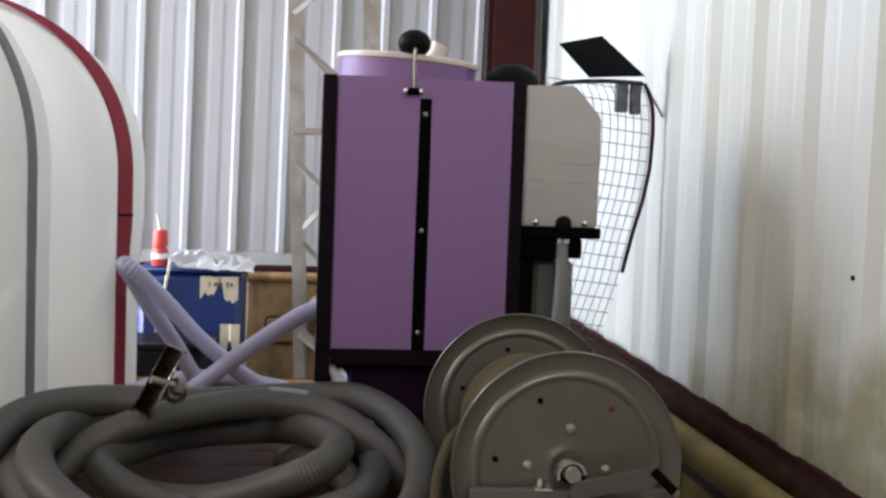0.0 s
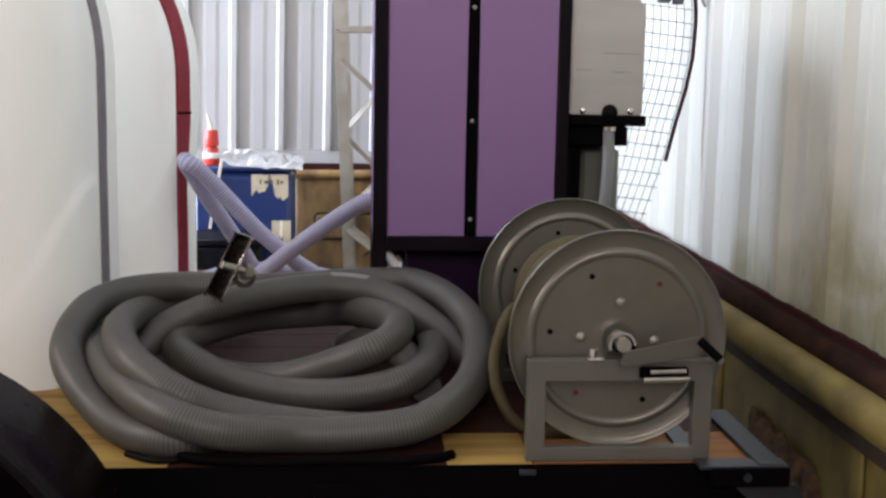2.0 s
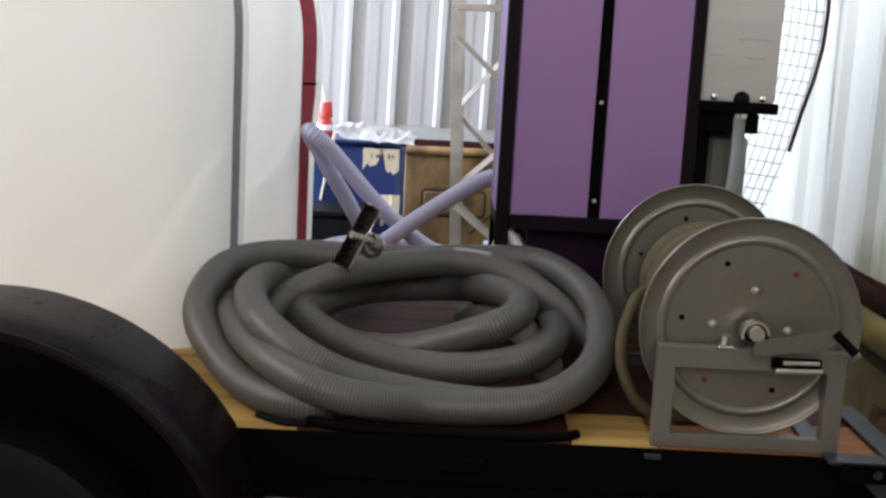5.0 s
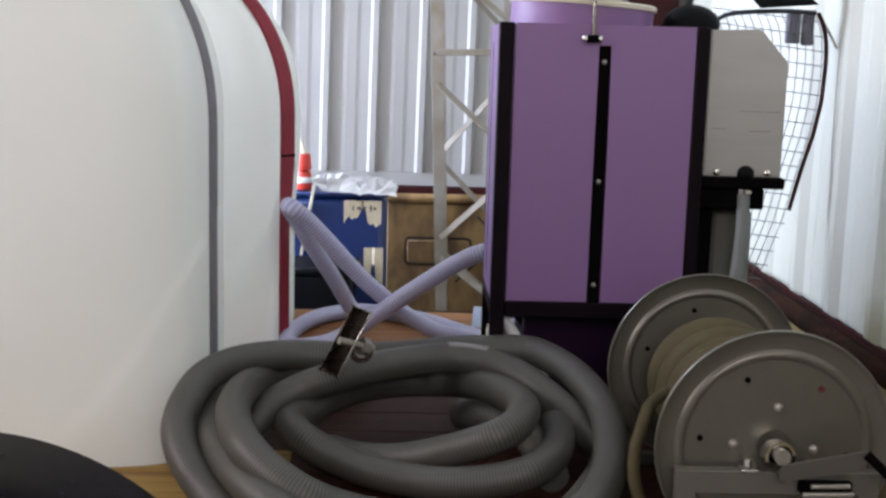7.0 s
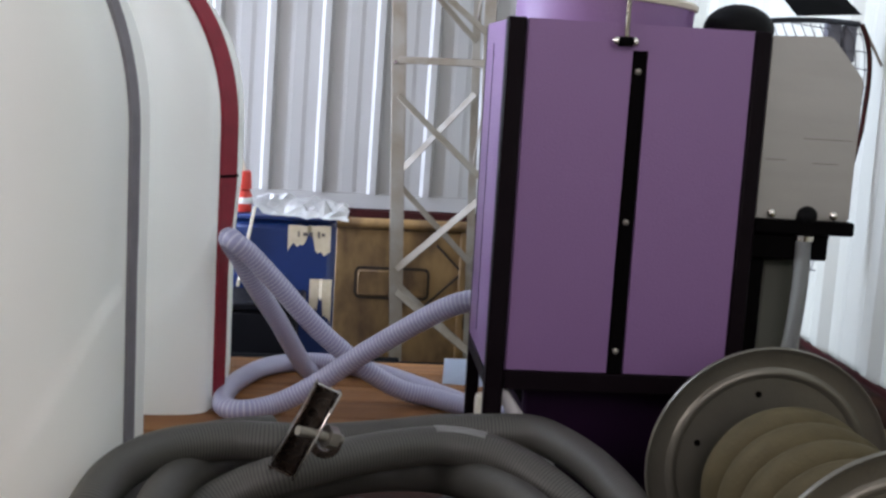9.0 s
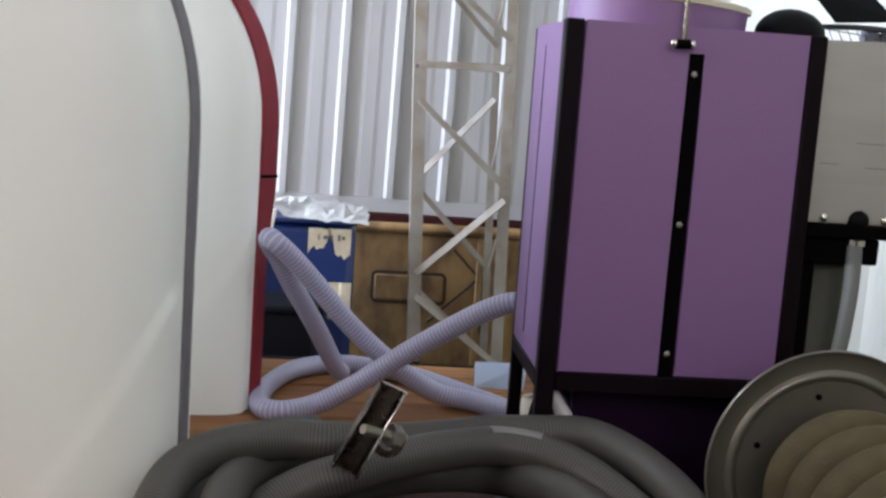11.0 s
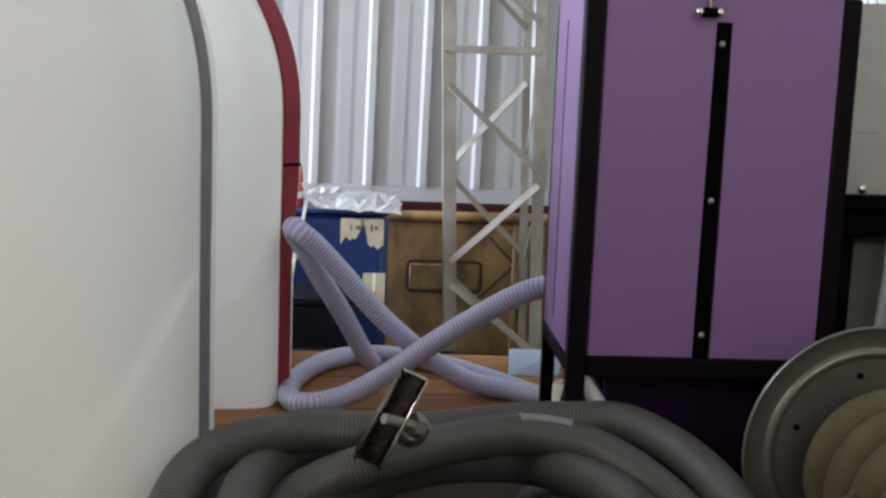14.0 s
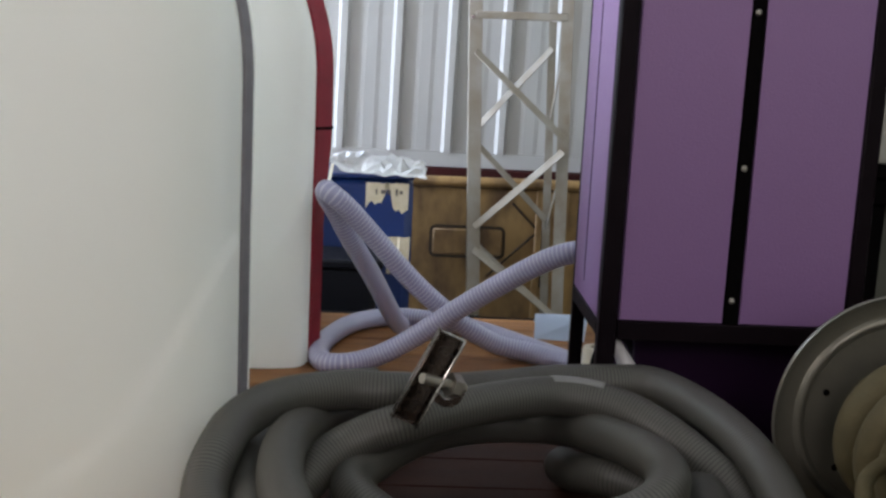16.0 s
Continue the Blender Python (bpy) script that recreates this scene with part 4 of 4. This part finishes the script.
for i in range(8):
    bm.faces.new((lo[i], lo[(i + 1) % 8], hi[(i + 1) % 8], hi[i]))
bmesh.ops.bevel(bm, geom=[e for e in bm.edges if e.verts[0].co.y < 0.001 and e.verts[1].co.y < 0.001], offset=0.002, segments=2, affect="EDGES")
kid("front_panel", bm, M_PURPLE, mac)
strip = kid("centre_strip", box((0.1915, 0.005, 0.8985), (0.2205, 0.0112, 1.4985), 0.0015), M_BLACK, mac)
for z in (0.942, 1.186, 1.461):
    kid("screw", ball((0.2055, 0.005, z), 0.0058, 1, 0.6, 1), M_DULL, strip)
for x0, x1, y0 in ((MX0, -0.003, -0.003), (0.416, MX1, -0.003)):
    kid("frame_post", box((x0, y0, DECK + 0.001), (x1, 0.03, MZ1 + 0.001), 0.003), M_FRAME, mac)
kid("frame_post", box((MX0 + 0.001, MY1 - 0.012, DECK + 0.001), (MX0 + 0.028, MY1 + 0.010, MZ1 - 0.006), 0.003), M_FRAME, mac)
kid("frame_post", box((MX1 - 0.03, MY1 - 0.012, DECK + 0.001), (MX1, MY1 + 0.010, MZ1 - 0.006), 0.003), M_FRAME, mac)
kid("frame_rail", box((-0.002, -0.001, 0.862), (0.415, 0.03, 0.8975), 0.002), M_FRAME, mac)
kid("frame_rail", box((MX0, 0.031, 0.862), (MX0 + 0.028, MY1 - 0.013, 0.892), 0.002), M_FRAME, mac)
kid("frame_rail", box((-0.002, 0.0, DECK + 0.001), (0.415, 0.028, DECK + 0.028), 0.002), M_FRAME, mac)
side_ = kid("side_panel", box((MX0 + 0.0005, 0.032, 0.896), (MX0 + 0.0058, 0.321, 1.541), 0.001), M_PURPLE, mac)
kid("panel_slot", box((MX0 - 0.0004, 0.196, 0.93), (MX0 + 0.002, 0.200, 1.50), 0.0), M_BLACK, side_, "narrow dark seam")
kid("base_box", box((0.05, 0.072, DECK + 0.002), (0.413, MY1 - 0.02, 0.858), 0.006), M_PURPLE_SHADE, mac, "base housing in purple darkened for the shade under the cabinet")
# round lid with its clamp ring
def tilted(bm_, at, degrees):
    """Leans a part to its right round a point."""
    bmesh.ops.rotate(bm_, cent=at, matrix=Matrix.Rotation(radians(degrees), 3, "Y"), verts=bm_.verts[:])
    return bm_


LID_AT = (0.172, 0.185, MZ1 + 0.02)
lid = kid("lid", tilted(lathe([(0.005, MZ1 - 0.03), (0.170, MZ1 - 0.03), (0.172, 1.594), (0.160, 1.600), (0.005, 1.606)], (0.172, 0.185, 0), "Z", 72), LID_AT, 3.5), M_PURPLE, mac)
kid("lid_ring", tilted(lathe([(0.170, 1.588), (0.177, 1.590), (0.178, 1.599), (0.172, 1.603), (0.163, 1.600)], (0.172, 0.185, 0), "Z", 72, closed=True), LID_AT, 3.5), M_CREAM, lid, "cream and chrome clamp ring")
hold = kid("hold_down_rod", rod((0.176, -0.012, 1.512), (0.176, -0.008, 1.614), 0.0045, 12), M_ROD, mac, "chrome hold-down rod with a black ball knob")
kid("ball_knob", ball((0.176, 0.03, 1.628), 0.038, 1.05, 1, 0.86), M_RUBBER, hold)
kid("tee_handle", rod((0.160, -0.018, 1.512), (0.186, -0.018, 1.513), 0.009, 14), M_BLACK, hold)
for x in (0.157, 0.189):
    kid("tee_end", ball((x, -0.018, 1.513), 0.0085), M_CHROME, hold)
kid("filler_cap", rod((0.230, 0.14, 1.590), (0.250, 0.14, 1.638), 0.023, 24), M_CREAM, lid, "cream plastic filler cap")
kid("rubber_elbow", ball((0.436, 0.17, 1.552), 0.060, 1.15, 1.0, 0.85), M_RUBBER, mac, "black rubber elbow")
kid("elbow_collar", rod((0.40, 0.17, 1.535), (0.40, 0.17, 1.552), 0.042, 28), M_RUBBER, mac)

# aluminium box on a black shelf, at the machine's side
bm = bmesh.new()
pts = [(0.450, 1.205), (0.634, 1.205), (0.634, 1.470), (0.567, 1.545), (0.450, 1.541)]
lo = [bm.verts.new((x, 0.018, z)) for x, z in pts]
hi = [bm.verts.new((x, 0.290, z)) for x, z in pts]
bm.faces.new(lo), bm.faces.new(hi[::-1])
for i in range(5):
    bm.faces.new((lo[i], lo[(i + 1) % 5], hi[(i + 1) % 5], hi[i]))
bmesh.ops.bevel(bm, geom=bm.edges[:], offset=0.004, segments=2, affect="EDGES")
abox = kid("aluminium_cover", bm, M_ALU, mac, "scuffed bare aluminium cover with a cut corner")
for x0, x1, z in ((0.530, 0.622, 1.356), (0.462, 0.500, 1.315), (0.552, 0.600, 1.311)):
    kid("scuff", box((x0, 0.0172, z), (x1, 0.0182, z + 0.0012), 0), M_STAND, abox, "thin rusty scratch")
for x in (0.482, 0.602):
    kid("cover_screw", ball((x, 0.016, 1.2155), 0.0085, 1, 0.7, 1), M_CHROME, abox)
kid("shelf", box((0.449, 0.008, 1.178), (0.642, 0.295, 1.204), 0.003), M_BLACK, mac)
kid("upper_bracket", box((0.449, 0.022, 1.128), (0.600, 0.28, 1.176), 0.003), M_BLACK, mac)
kid("side_post", box((0.449, 0.04, DECK + 0.001), (0.486, 0.08, 1.126), 0.003), M_BLACK, mac)
kid("back_panel", box((0.449, 0.284, DECK + 0.001), (0.612, 0.294, 1.126), 0.002), M_BLACK, mac)
kid("chemical_tank", box((0.488, 0.09, DECK + 0.003), (0.599, 0.28, 1.126), 0.02), M_TANKG, mac, "murky green-grey tank")
elbow = kid("hose_elbow", ball((0.551, 0.022, 1.212), 0.021, 1, 1, 0.95), M_RUBBER, mac)
kid("elbow_stem", rod((0.551, 0.022, 1.21), (0.551, 0.022, 1.165), 0.013, 14), M_RUBBER, elbow)
kid("hose_clamp", rod((0.551, 0.022, 1.176), (0.551, 0.022, 1.166), 0.0195, 20), M_CHROME, elbow)
o = new("drain_hose", hose_mesh("drain_hose", [Vector(p) - mac.location for p in ((0.551, 0.022, 1.170), (0.552, 0.020, 1.08), (0.545, 0.022, 0.97), (0.530, 0.03, 0.88), (0.50, 0.035, 0.80))], 0.0155, M_CLEAR, seg=16))
o.parent = mac
tagged(o, "clear vinyl drain hose")
# things in the shade under the machine
can = thing("white_nozzle", (0.05, 0.035, DECK), "white plastic wand nozzle leaning under the machine", "nozzle")
kid("nozzle_body", rod((0.084, 0.035, 0.698), (0.0, 0.035, 0.855), 0.031, 18, None, 0.009), M_NOZZLE, can)
kid("nozzle_tube", rod((0.135, 0.035, 0.616), (0.084, 0.035, 0.6975), 0.020, 16), M_BLACKPLASTIC, can)
me = hose_mesh("hose_tail", [(-0.05, 0.20, 0.62), (-0.02, 0.17, 0.72), (-0.005, 0.15, 0.80), (0.03, 0.13, 0.84), (0.06, 0.10, 0.80), (0.07, 0.09, 0.70)], 0.009, M_RUBBER, seg=10)
tagged(new("black_lead", me), "thin black lead looped under the machine", "cable")
roll = thing("paper_roll", (-0.005, 0.20, DECK), "small cream paper roll standing under the machine", "roll")
kid("roll", lathe([(0.012, 0.606), (0.026, 0.606), (0.028, 0.61), (0.028, 0.79), (0.026, 0.80), (0.012, 0.80)], (-0.005, 0.18, 0), "Z", 28, closed=True), M_CREAM, roll)
bm = bmesh.new()
g = [bm.verts.new(p) for p in ((-0.03, 0.97, DECK + 0.002), (0.10, 0.95, DECK + 0.002), (0.12, 1.02, 0.665), (-0.02, 1.06, 0.655), (0.13, 1.14, DECK + 0.002), (-0.01, 1.16, DECK + 0.002))]
bm.faces.new((g[0], g[1], g[2], g[3])), bm.faces.new((g[3], g[2], g[4], g[5]))
bmesh.ops.solidify(bm, geom=bm.faces[:], thickness=0.003)
tagged(part("folded_card", bm, M_CARD, None, smooth=False), "pale blue folded card standing on the deck", "card")


# ---- lattice mast ----
mast = thing("lattice_mast", (0.05, 2.55, 0.0), "weathered aluminium lattice mast standing against the wall", "mast")
# foot x, depth and lean of the four posts: near left, near right, far right, far left
POSTS = ((-0.0785, 2.44, -0.041), (0.2485, 2.44, -0.0284), (0.223, 2.655, -0.030), (-0.062, 2.655, -0.036))


def mp(k, z, dy=0.0):
    x, y, lean = POSTS[k]
    return Vector((x + lean * z, y + dy, z))


def angle_post(k, w, side):
    """An angle section: one leg faces the camera's side, the other runs back."""
    b_ = bmesh.new()
    for lo_, hi_ in (((-w / 2, 0.0), (w / 2, 0.004)), ((side * w / 2 - (0.004 if side > 0 else 0), 0.004), (side * w / 2 + (0 if side > 0 else 0.004), w))):
        v = []
        for z in (0.005, 3.9):
            c = mp(k, z)
            v.append([b_.verts.new((c.x + x, c.y + y, z)) for x, y in ((lo_[0], lo_[1]), (hi_[0], lo_[1]), (hi_[0], hi_[1]), (lo_[0], hi_[1]))])
        b_.faces.new(v[0][::-1]), b_.faces.new(v[1])
        for i in range(4):
            b_.faces.new((v[0][i], v[0][(i + 1) % 4], v[1][(i + 1) % 4], v[1][i]))
    bmesh.ops.bevel(b_, geom=b_.edges[:], offset=0.0008, segments=1, affect="EDGES")
    return b_


for k, w, side in ((0, 0.050, -1), (1, 0.046, 1), (2, 0.032, 1), (3, 0.032, -1)):
    kid("mast_post", angle_post(k, w, side), M_TRUSS, mast)
for z in (0.12, 1.467, 2.80):
    kid("rung", bar(mp(0, z, -0.004), mp(1, z + 0.006, -0.004), 0.028, 0.006, (0, 1, 0)), M_TRUSS, mast)
    for p, q in ((1, 2), (2, 3), (3, 0)):
        kid("rung", bar(mp(p, z, 0.006), mp(q, z, 0.006), 0.008, 0.022, (0, 0, 1)), M_TRUSS, mast)


def lace(p, z0, q, z1, w, dy):
    """A flat lacing strap, with its broad side across the face that it braces."""
    a_, b_ = mp(p, z0, dy), mp(q, z1, dy)
    if abs(a_.y - b_.y) < 0.05:
        along = (b_ - a_).normalized()
        rise = Vector((0, 1, 0)).cross(along)
        face = Vector((0, -0.80, 0)) + rise * math.copysign(0.60, rise.z)
    else:
        face = Vector((1, 0, 0))
    kid("lacing_bar", bar(a_, b_, w, 0.005, face), M_TRUSS, mast)


# lacing bars: (post, height, post, height), on the near face, the far face and the sides
for p, z0, q, z1 in ((0, 1.86, 1, 1.575), (0, 1.333, 1, 1.018), (1, 0.968, 0, 0.662), (0, 0.575, 1, 0.310), (1, 2.26, 0, 1.97), (0, 2.62, 1, 2.35)):
    lace(p, z0, q, z1, 0.031, -0.012)
for p, z0, q, z1 in ((3, 1.028, 2, 1.352), (3, 0.965, 2, 0.665), (3, 1.86, 2, 1.555), (3, 0.56, 2, 0.30)):
    lace(p, z0, q, z1, 0.029, -0.010)
for p, z0, q, z1 in ((1, 1.38, 2, 1.05), (1, 0.90, 2, 0.62), (0, 1.40, 3, 1.10), (0, 1.00, 3, 0.70), (1, 1.95, 2, 1.62)):
    lace(p, z0, q, z1, 0.020, 0.02)
kid("rung_bolt", rod(mp(0, 1.459, -0.012) + Vector((-0.012, 0, 0)), mp(0, 1.459, -0.001) + Vector((-0.012, 0, 0)), 0.007, 8), M_CHROME, mast)

# ---- blue box, paper, bottle and clutter by the far wall ----
bb = thing("blue_drum", (-0.55, 2.5, 0.0), "blue plastic drum with torn paper labels", "drum")
kid("drum_body", box((-0.79, 2.348, 0.002), (-0.345, 2.655, 0.842), 0.03), M_BLUE, bb)
kid("drum_rim", box((-0.792, 2.346, 0.843), (-0.343, 2.657, 0.860), 0.006), M_BLUE, bb, "dark moulded rim")


def torn(x0, x1, z0, z1, y, seed):
    r = random.Random(seed)
    b = bmesh.new()
    n_ = 14
    top = [(x0 + (x1 - x0) * i / n_, z1 + r.uniform(-0.003, 0.002)) for i in range(n_ + 1)]
    bot = [(x0 + (x1 - x0) * i / n_, z0 + r.uniform(0, 0.045) + (0.05 if 5 < i < 9 else 0) - (0.03 if i > 10 else 0)) for i in range(n_ + 1)]
    for i in range(n_):
        quad = (top[i], top[i + 1], bot[i + 1], bot[i])
        f = [b.verts.new((x, y - 0.001, z)) for x, z in quad]
        g_ = [b.verts.new((x, y, z)) for x, z in quad]
        b.faces.new(f), b.faces.new(g_[::-1])
        for k in range(4):
            b.faces.new((f[k], g_[k], g_[(k + 1) % 4], f[(k + 1) % 4]))
    bmesh.ops.remove_doubles(b, verts=b.verts[:], dist=0.0002)
    return b


lab = kid("label", torn(-0.524, -0.363, 0.722, 0.830, 2.3475, 3), M_TAN, bb, "torn cream paper label with faded lettering")
for i, (x, h, ww) in enumerate(((-0.475, 0.020, 0.006), (-0.455, 0.014, 0.018), (-0.43, 0.018, 0.012), (-0.40, 0.024, 0.008), (-0.385, 0.012, 0.012))):
    kid("ink_bar", box((x - 0.012, 2.3440, 0.796 - h / 2), (x + ww - 0.012, 2.3452, 0.796 + h / 2), 0), M_INK, lab)
kid("label", torn(-0.436, -0.352, 0.475, 0.626, 2.3475, 9), M_TAN, bb)

blk = thing("black_crate", (-0.62, 2.2, 0.0), "black plastic crate beside the drum", "crate")
kid("crate_body", box((-0.80, 2.06, 0.002), (-0.47, 2.325, 0.56), 0.02), M_BLACKPLASTIC, blk)
kid("crate_lip", box((-0.81, 2.05, 0.555), (-0.445, 2.328, 0.585), 0.008), M_BLACKPLASTIC, blk)
tube = thing("grey_tube", (-0.5, 1.9, 0.0), "dark grey plastic tube lying across a crate", "tube")
kid("tube", rod((-0.95, 1.95, 0.395), (-0.10, 2.02, 0.385), 0.028, 18), M_RUBBER, tube)
kid("tube_stand", box((-0.62, 1.90, 0.002), (-0.40, 2.05, 0.36), 0.01), M_BLACKPLASTIC, tube)

# crumpled paper sheet on the drum
bm = bmesh.new()
rnd = random.Random(11)
N = 16
gv = []
for i in range(N + 1):
    row = []
    for j in range(9):
        u, v = i / N, j / 8
        near = 0.905 - 0.040 * min(1.0, u / 0.16) - 0.010 * u
        far = 0.906 + 0.014 * math.sin(math.pi * min(1.0, u * 1.4)) - 0.022 * max(0.0, u - 0.7) / 0.3
        wrinkle = 0.032 * abs(noise.noise(Vector((u * 7.2, v * 3.6, 3.3)))) - 0.006 + 0.016 * noise.noise(Vector((u * 17, v * 9, 1.3)))
        z = near + (far - near) * v ** 0.8 + wrinkle * min(1.0, 0.4 + v * 2) + (0.036 if i == 12 and 3 <= j <= 4 else 0.014 if i == 14 and j == 2 else 0)
        ex = 0.020 * noise.noise(Vector((u * 14, v * 14, 8)))
        row.append(bm.verts.new((-0.660 + 0.362 * u + ex, 2.330 + 0.20 * v + 1.6 * ex, max(z, 0.8635 if 0.03 < u < 0.86 and v > 0.12 else 0.83))))
    gv.append(row)
for i in range(N):
    for j in range(8):
        bm.faces.new((gv[i][j], gv[i + 1][j], gv[i + 1][j + 1], gv[i][j + 1]))
bmesh.ops.solidify(bm, geom=bm.faces[:], thickness=0.002)
tagged(part("paper_sheet", bm, M_PAPER, None, smooth=False), "crumpled white paper lying on the blue drum", "paper")

bot = thing("glue_bottle", (-0.704, 2.42, 0.863), "red-capped plastic bottle standing beside the paper", "bottle")
kid("bottle_body", lathe([(0.004, 0.834), (0.034, 0.836), (0.036, 0.845), (0.036, 0.893), (0.028, 0.915), (0.02, 0.920)], (-0.704, 2.42, 0.028), "Z", 28), M_RED, bot)
kid("bottle_label", lathe([(0.0365, 0.866), (0.0372, 0.867), (0.0372, 0.890), (0.0365, 0.891)], (-0.704, 2.42, 0.028), "Z", 28), M_PAPER, bot)
kid("cap", lathe([(0.004, 0.922), (0.033, 0.922), (0.033, 0.935), (0.029, 0.986), (0.026, 0.990), (0.004, 0.990)], (-0.704, 2.42, 0.028), "Z", 28), M_RED, bot, "red screw cap")
kid("nozzle", rod((-0.704, 2.42, 1.018), (-0.721, 2.42, 1.092), 0.011, 12, None, 0.004), M_CREAM, bot)
stick = thing("white_stick", (-0.62, 2.34, 0.0), "thin white plastic stick leaning on the drum", "stick")
kid("stick", bar((-0.705, 2.334, 0.588), (-0.650, 2.336, 0.895), 0.018, 0.012, (1, 0, 0)), M_CREAM, stick)

rolls = thing("white_bottle", (0.42, 2.79, 0.0), "white ribbed plastic tube standing by the headboard", "tube")
kid("tube_body", lathe([(0.01, 0.003), (0.05, 0.003), (0.05, 0.98)] + [p for k in range(4) for p in ((0.054, 0.985 + k * 0.022), (0.048, 0.998 + k * 0.022))] + [(0.04, 1.075), (0.01, 1.075)], (0.412, 2.80, 0), "Z", 32), M_CREAM, rolls)

# ---- wire guard hanging on the side wall ----
guard = thing("wire_guard", (0.95, 0.80, 1.2), "bent wire mesh guard with a dark sheet on the wall", "wire guard")
GY = 0.80


EDGE = ((1.617, 0.949), (1.579, 0.970), (1.528, 0.982), (1.467, 0.985), (1.354, 0.980), (1.257, 0.963), (1.156, 0.936), (1.003, 0.902), (0.82, 0.842))


def edge_x(z):
    """The guard's bowed right edge: straight stretches between its bends, smooth enough at the wire's spacing."""
    for (za, xa), (zb, xb) in zip(EDGE, EDGE[1:]):
        if z >= zb:
            break
    return xa + (xb - xa) * min(1.0, (za - z) / (za - zb))


zs = [1.615 - 0.616 * k / 24 for k in range(24)]
o = new("edge_wire", hose_mesh("edge_wire", [Vector((edge_x(z), GY, z)) - guard.location for z in zs], 0.0065, M_TRIM, seg=10))
o.parent = guard
o = new("top_wire", hose_mesh("top_wire", [Vector(p) - guard.location for p in ((0.62, GY + 0.02, 1.55), (0.67, GY, 1.598), (0.75, GY, 1.613), (0.86, GY, 1.618), (edge_x(1.615), GY, 1.615))], 0.007, M_GREY_STEEL, seg=10))
o.parent = guard
for k in range(13):
    off = 0.012 + 0.0245 * k
    pts = [Vector((edge_x(z) - off, GY, z)) - guard.location for z in [1.610 - 0.79 * j / 22 for j in range(23)]]
    o = new("wire", hose_mesh("wire", pts, 0.0014, M_WIRE, seg=6, step=0.04))
    o.parent = guard
for k in range(19):
    z = 1.588 - 0.0428 * k
    a, b = Vector((edge_x(z), GY - 0.003, z)), Vector((edge_x(z) - 0.33, GY - 0.003, z + 0.034))
    kid("wire", rod(a, b, 0.0014, 6), M_WIRE, guard)
bm = bmesh.new()
q = [bm.verts.new(p) for p in ((0.667, GY - 0.05, 1.720), (0.818, GY + 0.03, 1.758), (0.962, GY + 0.03, 1.640), (0.765, GY - 0.05, 1.622))]
bm.faces.new(q)
bmesh.ops.solidify(bm, geom=bm.faces[:], thickness=0.004)
kid("dark_sheet", bm, M_BLACKPLASTIC, guard, "stiff black plastic sheet", False)
kid("clip_block", box((0.865, GY + 0.005, 1.525), (0.905, GY + 0.03, 1.615), 0.004), M_WIRE, guard)
kid("clip_block", box((0.912, GY + 0.005, 1.520), (0.945, GY + 0.03, 1.612), 0.004), M_WIRE, guard)
kid("wall_hook", rod((0.955, GY, 1.612), (1.014, GY, 1.515), 0.004, 8), M_TRUSS, guard)

# screws in the side wall
for y, z in ((0.37, 1.16), (-0.56, 1.15), (-0.59, 1.57), (0.35, 1.59)):
    s_ = thing("wall_screw", (WALL_X - 0.004, y, z), "small dark roofing screw in the side wall", "screw", "wall screws")
    kid("screw_head", rod((WALL_X - 0.006, y, z), (WALL_X + 0.001, y, z), 0.005, 8), M_BLACK, s_)
